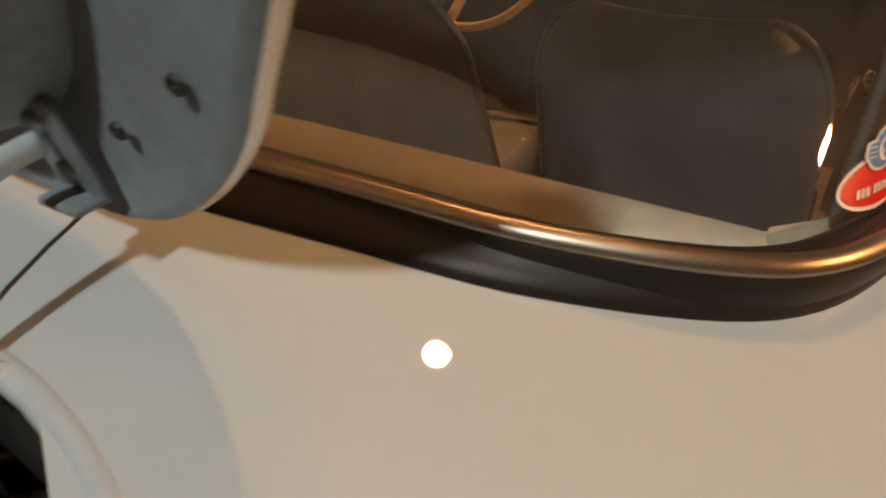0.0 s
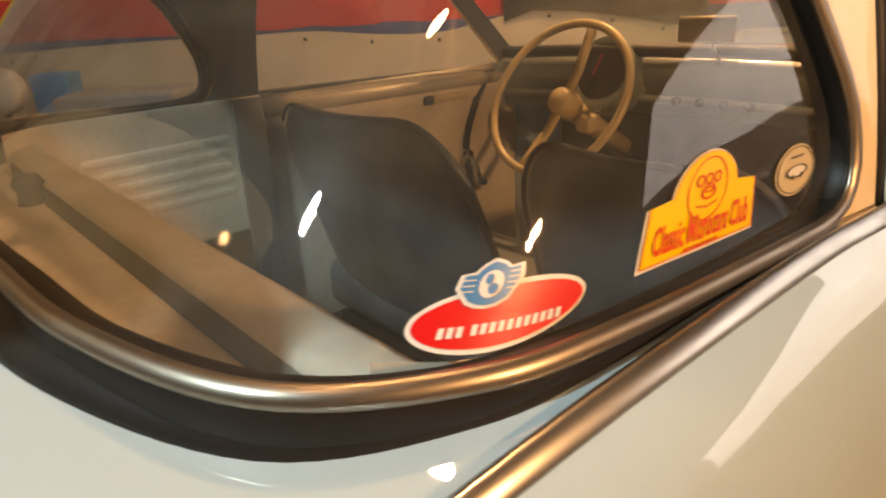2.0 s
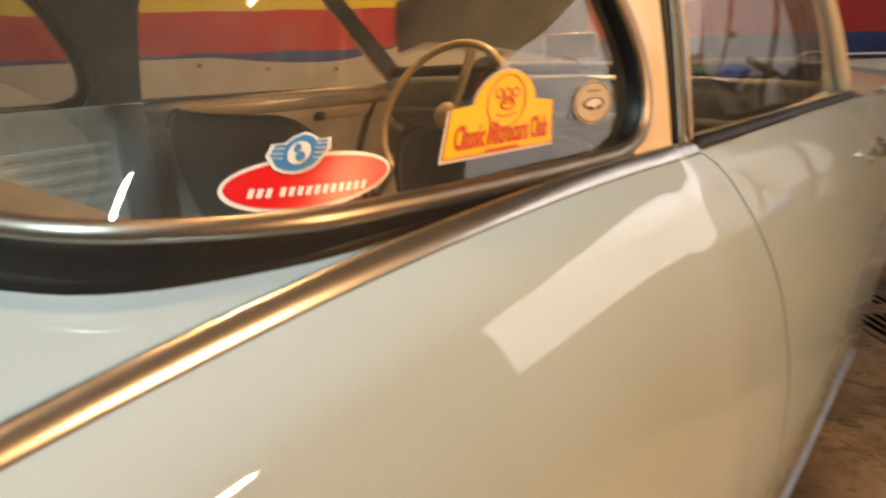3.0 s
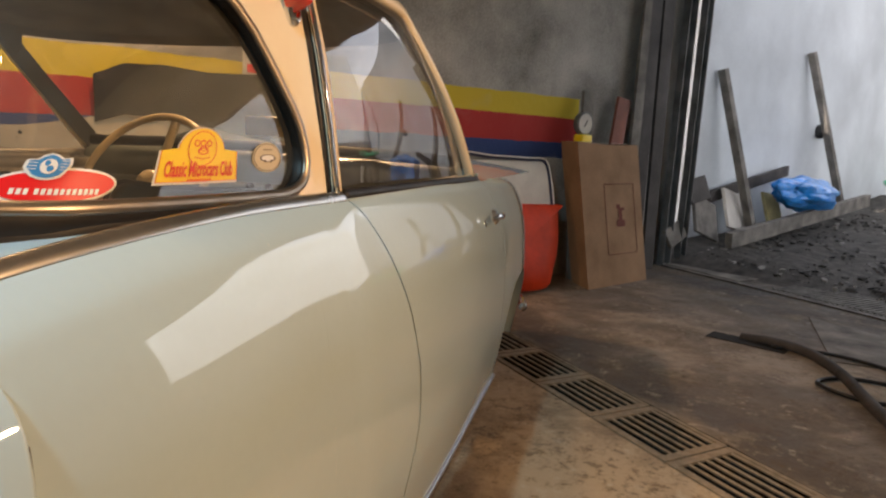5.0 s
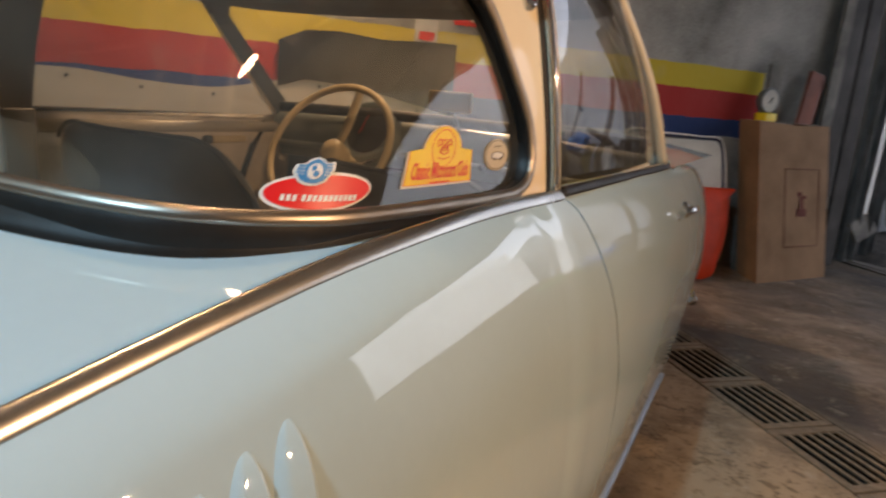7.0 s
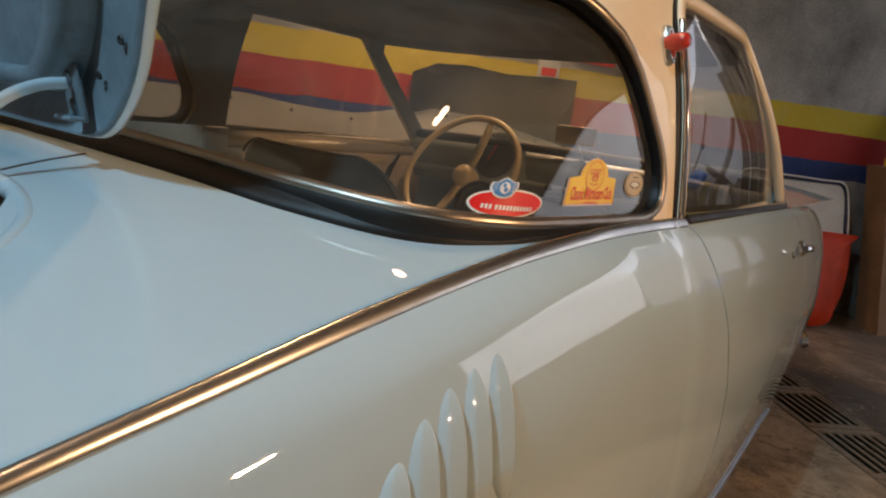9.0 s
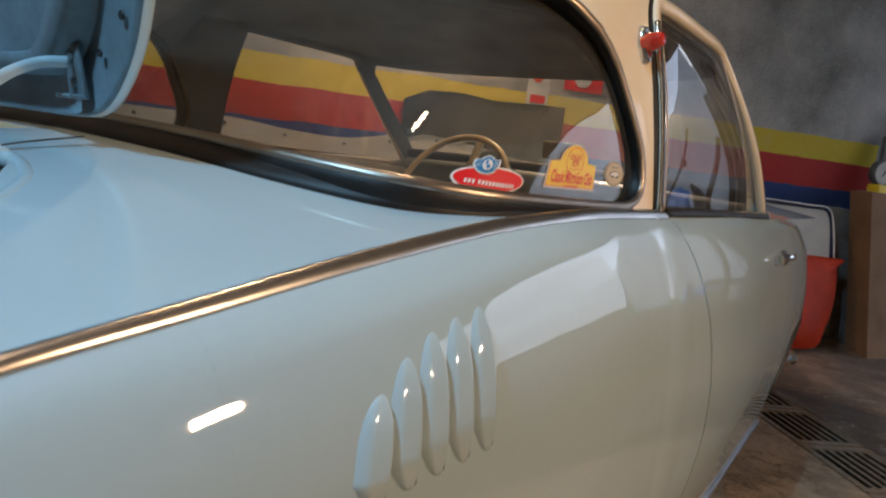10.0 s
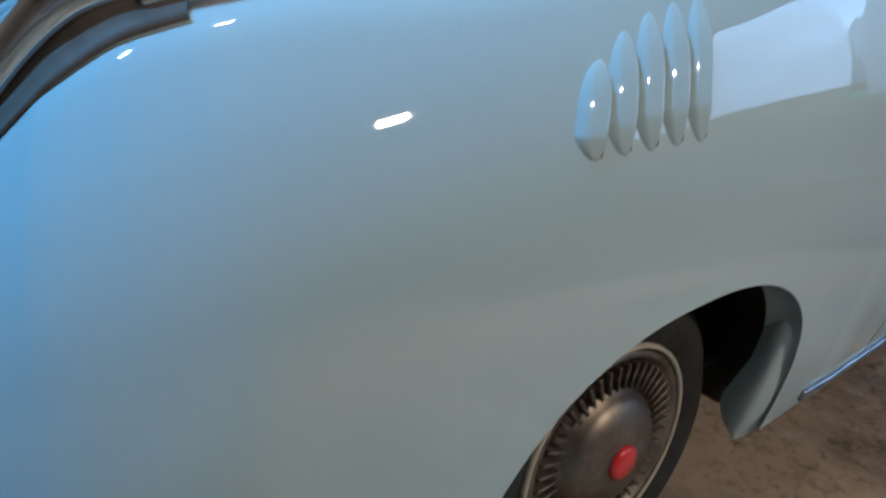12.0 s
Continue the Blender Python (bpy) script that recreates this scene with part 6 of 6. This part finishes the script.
def wall_clutter():
    gauge = thing("dial_gauge", "round white dial on a yellow base by the wall", "gauge")
    c = wall_pt(-1.11, 1.05, 0.16)
    ax = -N_W
    part("case", lathe([(0.07, -0.03), (0.078, 0.0), (0.076, 0.014), (0.066, 0.016)], c, ax, 32), STEEL, gauge)
    part("face", lathe([(0.0005, 0.012), (0.067, 0.012)], c, ax, 32), PAPER, gauge, "white dial face")
    part("hand", box((0.006, 0.006, 0.05), tuple(c + ax * 0.016), 0.001, Matrix.Rotation(0.4, 3, "Y")), DARK, gauge)
    part("base", box((0.10, 0.08, 0.07), tuple(c + np.array((0, 0, -0.105))), 0.01, Matrix.Rotation(A_W, 3, "Z")), YELLOW_VINYL, gauge)
    part("stand", box((0.05, 0.05, 0.90), tuple(c + np.array((0, 0, -0.60))), 0.004, Matrix.Rotation(A_W, 3, "Z")), WOOD, gauge)
    for nm, s, z, w, tilt, m, lab in (("pale_board", -1.03, 1.27, 0.10, 0.02, WOOD, "grey weathered board standing against wall"), ("red_board", -0.80, 1.27, 0.13, 0.30, WOOD_RED, "red brown board leaning against wall"), ("dark_board", -0.52, 2.05, 0.10, 0.10, WOOD, "tall grey board standing by the corner"), ("dark_board", -0.40, 2.3, 0.12, 0.06, WOOD_DARK, "tall dark board standing by the corner"), ("dark_board", -0.24, 2.4, 0.13, 0.04, WOOD_DARK, "tall dark board standing by the corner")):
        ob = part(nm, box((w, 0.025, z), (0, 0, z / 2), 0.003), m, smooth=False)
        ob.matrix_basis = Matrix.Translation(wall_pt(s - 0.4 * math.sin(tilt) * z * 0.5, 0, 0.14)) @ Matrix.Rotation(A_W, 4, "Z") @ Matrix.Rotation(tilt * 0.6, 4, "Y") @ Matrix.Rotation(-0.04, 4, "X")
        tagged(ob, lab, "board")
    # steel channel posts of the opening
    for k, (d, w, hh) in enumerate(((0.06, 0.09, 2.12), (0.24, 0.07, 2.12))):
        ob = thing("door_post", "grey steel channel post at the yard opening", "post", "door posts")
        p = CORNER + D_T * (0.04 + 0.02 * k) + D_W * d
        for dx, dy, sx, sy in ((0, 0, 0.006, w), (0.03, w / 2, 0.06, 0.006), (0.03, -w / 2, 0.06, 0.006)):
            q = p + D_T * dx + D_W * dy
            part("flange", box((sx, sy, hh), (q[0], q[1], hh / 2), 0.001, Matrix.Rotation(A_T, 3, "Z")), STEEL, ob, smooth=False)
        part("base_plate", box((0.12, 0.12, 0.008), (p[0], p[1], 0.004), 0.001, Matrix.Rotation(A_T, 3, "Z")), STEEL, ob, smooth=False)
    # sheet with a waved upper edge, pinned along the wall, and a dark cloth over the bands
    top = spline([(-6.4, 0.87), (-5.6, 0.90), (-5.0, 0.905), (-4.75, 0.905), (-4.5, 0.880), (-4.25, 0.875), (-4.05, 0.91), (-3.85, 0.945), (-3.6, 0.925), (-3.4, 0.885), (-3.2, 0.845), (-2.95, 0.80)], 8)
    sh = part("wall_sheet", grid([[wall_pt(s, z * f, 0.012 + 0.006 * math.sin(7 * s + 5 * f)) for f in (0.02, 0.3, 0.6, 0.85, 1.0)] for s, z in top]), SHEET)
    tagged(sh, "beige sheet with waved edge pinned along the wall", "wall sheet")
    for s, z in top[4::9]:
        part("pin", lathe([(0.0005, 0.006), (0.006, 0.004), (0.008, 0.0)], wall_pt(s, z - 0.03, 0.02), -N_W, 10), DARK, sh)
    cl = part("dark_cloth", grid([[wall_pt(s, z0 + (z1 - z0) * f, 0.022 + 0.006 * math.sin(11 * s)) for f in np.linspace(0, 1, 5)] for s, z0, z1 in [(-3.98, 0.90, 1.10), (-3.86, 0.94, 1.155), (-3.7, 0.93, 1.165), (-3.5, 0.90, 1.150), (-3.35, 0.87, 1.158), (-3.2, 0.84, 1.165), (-3.12, 0.82, 1.166)]]), DARK_CLOTH)
    tagged(cl, "dark cloth pinned over the painted bands", "cloth")
    ps = thing("poster", "old paper poster with red and white shapes on wall", "poster")
    part("sheet", grid([[wall_pt(s, z, 0.006 + 0.002 * k) for k, z in enumerate((1.15, 1.25, 1.36, 1.44))] for s in (-3.34, -3.28, -3.22)]), PAPER, ps)
    part("print", grid([[wall_pt(s, z, 0.012) for z in (1.26, 1.40)] for s in (-3.14, -2.92)]), RED_VINYL, ps, "faded red printed field")
    part("print", lathe([(0.0005, 0.002), (0.05, 0.001)], wall_pt(-3.04, 1.33, 0.016), -N_W, 24), PAPER, ps)
    part("print", lathe([(0.0005, 0.002), (0.028, 0.001)], wall_pt(-3.29, 1.30, 0.016), -N_W, 20), ORANGE_INK, ps)
    part("print", grid([[wall_pt(s, z, 0.014) for z in (1.17, 1.21)] for s in (-3.32, -3.24)]), RED_VINYL, ps)
    # bench with boxes by the far part of the wall
    bn = thing("workbench", "plain wooden bench with clutter by the wall", "bench")
    c = wall_pt(-5.75, 0, 0.35)
    r = Matrix.Rotation(A_W, 3, "Z")
    part("top", box((1.5, 0.5, 0.04), (c[0], c[1], 0.60), 0.004, r), WOOD, bn, smooth=False)
    for dx in (-0.68, 0.68):
        for dy in (-0.2, 0.2):
            q = Vector(c) + r @ Vector((dx, dy, 0))
            part("leg", box((0.05, 0.05, 0.58), (q.x, q.y, 0.29), 0.003, r), WOOD, bn, smooth=False)
    q = Vector(c) + r @ Vector((0.32, 0, 0))
    tagged(part("tool_case", box((0.42, 0.26, 0.13), (q.x, q.y, 0.685), 0.012, r), mat("grey_case", (0.20, 0.21, 0.24), 0.5), smooth=False), "grey blue plastic tool case on the bench", "case")
    q = Vector(c) + r @ Vector((0.02, 0.12, 0))
    tagged(part("blue_box", box((0.14, 0.12, 0.20), (q.x, q.y, 0.72), 0.008, r), BLUE_VINYL, smooth=False), "small blue cardboard box on the bench", "box")
    q = Vector(c) + r @ Vector((-0.13, 0.02, 0))
    fan = thing("round_lamp", "pale round lamp head on a stand on the bench", "lamp")
    part("head", lathe([(0.0005, 0.04), (0.06, 0.035), (0.085, 0.01), (0.08, -0.03), (0.03, -0.05)], (q.x, q.y, 0.77), (0.6, -0.7, 0.2), 28), PAPER, fan)
    part("stand", tube([(q.x, q.y, 0.62), (q.x, q.y, 0.70), (q.x, q.y, 0.76)], 0.012, 8), DARK, fan)
    part("foot", lathe([(0.0005, 0.015), (0.05, 0.012), (0.055, 0.0)], (q.x, q.y, 0.62), (0, 0, 1), 20), DARK, fan)
    q = Vector(c) + r @ Vector((-0.42, 0, 0))
    tagged(part("yellow_can", lathe([(0.0005, 0.22), (0.08, 0.22), (0.085, 0.21), (0.085, 0.01), (0.08, 0.0), (0.0005, 0.0)], (q.x, q.y, 0.62), (0, 0, 1), 28), YELLOW_VINYL), "yellow metal can on the bench", "can")


wall_clutter()


def out_pt(s, z, off):
    p = O0 + D_O * s - N_O * off
    return np.array((p[0], p[1], z))


def yard():
    # steel edging of the threshold and tread plates beside it
    for k, (d, w) in enumerate(((0.02, 0.05), (0.62, 0.03))):
        a, b = CORNER + D_W * d + D_T * 0.1, CORNER + D_W * d + D_T * OPEN
        m = (a + b) / 2
        tagged(part("threshold_rail", box((OPEN - 0.1, w, 0.012), (m[0], m[1], 0.005), 0.002, Matrix.Rotation(A_T, 3, "Z")), RAIL, smooth=False), "dark flat steel rail set in the ground", "rail", kind="structure")
    for d0, d1, t0, t1 in ((0.06, 0.595, 0.12, 0.78), (0.645, 1.15, 0.12, 0.80), (0.645, 1.15, 0.82, 1.55), (0.645, 1.15, 1.57, 2.30)):
        c = CORNER + D_W * (d0 + d1) / 2 + D_T * (t0 + t1) / 2
        tagged(part("paving_slab", box((t1 - t0, d1 - d0, 0.04), (c[0], c[1], -0.006), 0.004, Matrix.Rotation(A_T, 3, "Z")), SLABS, smooth=False), "grey concrete paving slab at the yard opening", "paving slab", "paving slabs", kind="structure")
    pl = thing("tread_plate", "ribbed steel cover plate lying in the yard opening", "cover plate")
    c = CORNER + D_W * 0.32 + D_T * 1.75
    r = Matrix.Rotation(A_T, 3, "Z")
    part("plate", box((1.5, 0.50, 0.008), (c[0], c[1], 0.004), 0.001, r), RAIL, pl, smooth=False)
    for k in range(41):
        q = Vector(c) + r @ Vector((-0.72 + 0.036 * k, 0, 0))
        part("rib", box((0.017, 0.46, 0.008), (q.x, q.y, 0.011), 0.002, r), RAIL, pl, smooth=False)
    # timbers leaning on the yard wall
    for s0, z0, s1, z1 in ((0.62, 0.20, 0.30, 1.62), (2.75, 0.40, 2.15, 1.98)):
        p, q = out_pt(s0, z0, 0.34), out_pt(s1, z1, 0.05)
        tagged(part("timber_post", sweep([p, (p + q) / 2, q], [(-0.034, -0.034), (-0.034, 0.034), (0.034, 0.034), (0.034, -0.034)], -N_O), WOOD, smooth=False), "grey old timber post leaning on the yard wall", "timber", "leaning timbers")
    p, q = out_pt(-0.05, 0.20, 0.45), out_pt(3.25, 0.46, 0.45)
    tagged(part("timber_plank", sweep([p, (p + q) / 2, q], [(-0.065, -0.03), (-0.065, 0.03), (0.065, 0.03), (0.065, -0.03)], -N_O), WOOD, smooth=False), "long grey plank lying on rubble", "plank")
    for s, z, w, h, tl, m, lab in ((-0.04, 0.36, 0.42, 0.34, 0.30, WOOD, "broken grey board leaning on the yard wall"), (0.52, 0.39, 0.46, 0.36, 0.22, PAPER, "pale broken panel leaning on the yard wall"), (-0.22, 0.60, 0.30, 0.20, -0.15, WOOD_DARK, "small dark board leaning on the yard wall"), (1.28, 0.38, 0.34, 0.34, 0.12, YELLOWED, "yellowed card leaning on the yard wall"), (-0.50, 0.25, 0.24, 0.15, -0.35, WOOD, "small grey block lying on rubble")):
        c = out_pt(s, z, 0.22)
        ob = part("board", box((w, 0.03, h), (0, 0, 0), 0.004), m, smooth=False)
        ob.matrix_basis = Matrix.Translation(c) @ Matrix.Rotation(A_O, 4, "Z") @ Matrix.Rotation(tl, 4, "Y") @ Matrix.Rotation(-0.35, 4, "X")
        tagged(ob, lab, "board")
    p, q = out_pt(0.22, 0.52, 0.10), out_pt(1.80, 0.76, 0.10)
    tagged(part("timber_plank", sweep([p, (p + q) / 2, q], [(-0.05, -0.02), (-0.05, 0.02), (0.05, 0.02), (0.05, -0.02)], -N_O), WOOD_DARK, smooth=False), "dark plank resting against the yard wall", "plank")
    # crumpled blue bag
    bm = bmesh.new()
    bmesh.ops.create_icosphere(bm, subdivisions=5, radius=1.0)
    for v in bm.verts:
        d = v.co.copy()
        k = 1 + 0.28 * noise.noise(d * 1.7) + 0.16 * abs(noise.noise(d * 4.1)) + 0.08 * abs(noise.noise(d * 9))
        c = d * k
        v.co = Vector(out_pt(1.62 + 0.66 * c.x, 0.55 + 0.155 * c.z - 0.05 * c.x, 0.40 + 0.15 * c.y))
    tagged(part("plastic_bag", bm, BAG), "crumpled blue plastic bag on the planks", "bag")
    kn = thing("wall_tap", "dark round fitting on the yard wall", "fitting")
    part("body", lathe([(0.0005, 0.10), (0.05, 0.10), (0.075, 0.07), (0.08, 0.03), (0.07, 0.0)], out_pt(2.73, 1.20, 0.0), -N_O, 24), DARK, kn)
    part("cap", lathe([(0.0005, 0.12), (0.03, 0.115), (0.035, 0.09)], out_pt(2.73, 1.20, 0.0), -N_O, 18), CAST, kn)
    tagged(part("wall_cable", tube(spline([out_pt(5.55, 2.6, 0.02), out_pt(5.5, 1.9, 0.02), out_pt(5.45, 1.2, 0.03), out_pt(5.38, 0.7, 0.06)], 6), 0.012, 6), DARK), "dark cable hanging on the yard wall", "cable")
    tagged(part("garden_hose", tube([out_pt(4.75 + 0.5 * math.cos(t), 0.60 + 0.05 * math.sin(2 * t), 0.45 + 0.22 * math.sin(t)) for t in np.linspace(0, 2 * math.pi, 40, endpoint=False)], 0.025, 8, True), GREEN_HOSE), "coiled green garden hose on rubble", "hose")
    # heap of rubble along the wall
    hp = []
    for i in range(30):
        s = -0.6 + 9.5 * i / 29
        row = []
        for j in range(14):
            off = 0.02 + 1.9 * j / 13
            h = (0.14 + 0.055 * s) * max(0.0, 1 - off / 1.9) ** 0.8 + 0.04 * noise.noise(Vector((s * 2.2, off * 3, 0)))
            row.append(out_pt(s, max(-0.02, h) if 0 < i < 29 and j < 13 else -0.02, off))
        hp.append(row)
    tagged(part("rubble_heap", grid(hp), RUBBLE), "heap of dark earth and rubble along the wall", "rubble", kind="stuff")
    rng = random.Random(4)
    bm = bmesh.new()
    for k in range(2600):
        s, off = rng.uniform(-0.5, 6.0), rng.uniform(0.3, 2.3)
        h = (0.14 + 0.055 * s) * max(0.0, 1 - off / 1.9) ** 0.8
        size = 0.006 + 0.026 * rng.random() ** 4
        c = Vector(out_pt(s, max(0, h) + size * 0.3, off))
        bm2 = bmesh.new()
        bmesh.ops.create_icosphere(bm2, subdivisions=1, radius=size)
        flat = Vector((rng.uniform(0.7, 1.9), rng.uniform(0.6, 1.2), rng.uniform(0.25, 0.8)))
        turn = Matrix.Rotation(rng.uniform(0, 6.3), 3, "Z") @ Matrix.Rotation(rng.uniform(-0.5, 0.5), 3, "X")
        for v in bm2.verts:
            v.co = c + turn @ (v.co * flat * rng.uniform(0.7, 1.2))
        me = bpy.data.meshes.new("tmp")
        bm2.to_mesh(me)
        bm2.free()
        bm.from_mesh(me)
        bpy.data.meshes.remove(me)
    tagged(part("rubble_stones", bm, STONES, smooth=False), "loose broken stones on the yard ground", "stones", kind="stuff")
    pts = [(2.05, 3.73), (2.44, 3.385), (2.24, 2.86), (1.95, 2.88)]
    bm = bmesh.new()
    lo, hi = [[bm.verts.new((x, y, z)) for x, y in pts] for z in (0.0, 0.006)]
    bm.faces.new(hi)
    for k in range(4):
        bm.faces.new((lo[k], lo[(k + 1) % 4], hi[(k + 1) % 4], hi[k]))
    bmesh.ops.recalc_face_normals(bm, faces=bm.faces)
    tagged(part("floor_plate", bm, PLATE, smooth=False), "dark chequered steel plate let into the floor", "cover plate")
    # flat dark plate painting the shade of a recessed slot, and the dark hose from it
    c = np.array((1.62, 3.04, 0))
    tagged(part("floor_slot", box((0.36, 0.12, 0.004), (c[0], c[1], 0.002), 0.0, Matrix.Rotation(radians(-24), 3, "Z")), PIT, smooth=False), "flat dark plate standing for a recessed floor slot", "slot", kind="structure")
    hose = spline([(1.60, 3.10, 0.006), (1.74, 3.02, 0.022), (1.86, 2.88, 0.026), (1.91, 2.60, 0.032), (1.92, 2.26, 0.03), (1.95, 1.95, 0.03), (2.1, 1.6, 0.03)], 8)
    tagged(part("drain_hose", tube(hose, 0.023, 12), WOOD_DARK), "thick dark hose lying on the floor", "hose")
    cab = spline([(1.72, 2.98, 0.01), (2.0, 2.95, 0.012), (2.2, 2.75, 0.012), (2.15, 2.45, 0.012), (1.95, 2.35, 0.012), (1.8, 2.5, 0.012), (1.95, 2.62, 0.012), (2.3, 2.6, 0.012), (2.6, 2.9, 0.012)], 8)
    tagged(part("floor_cable", tube(cab, 0.009, 8), RUBBER), "thin black cable looped on the floor", "cable")


yard()
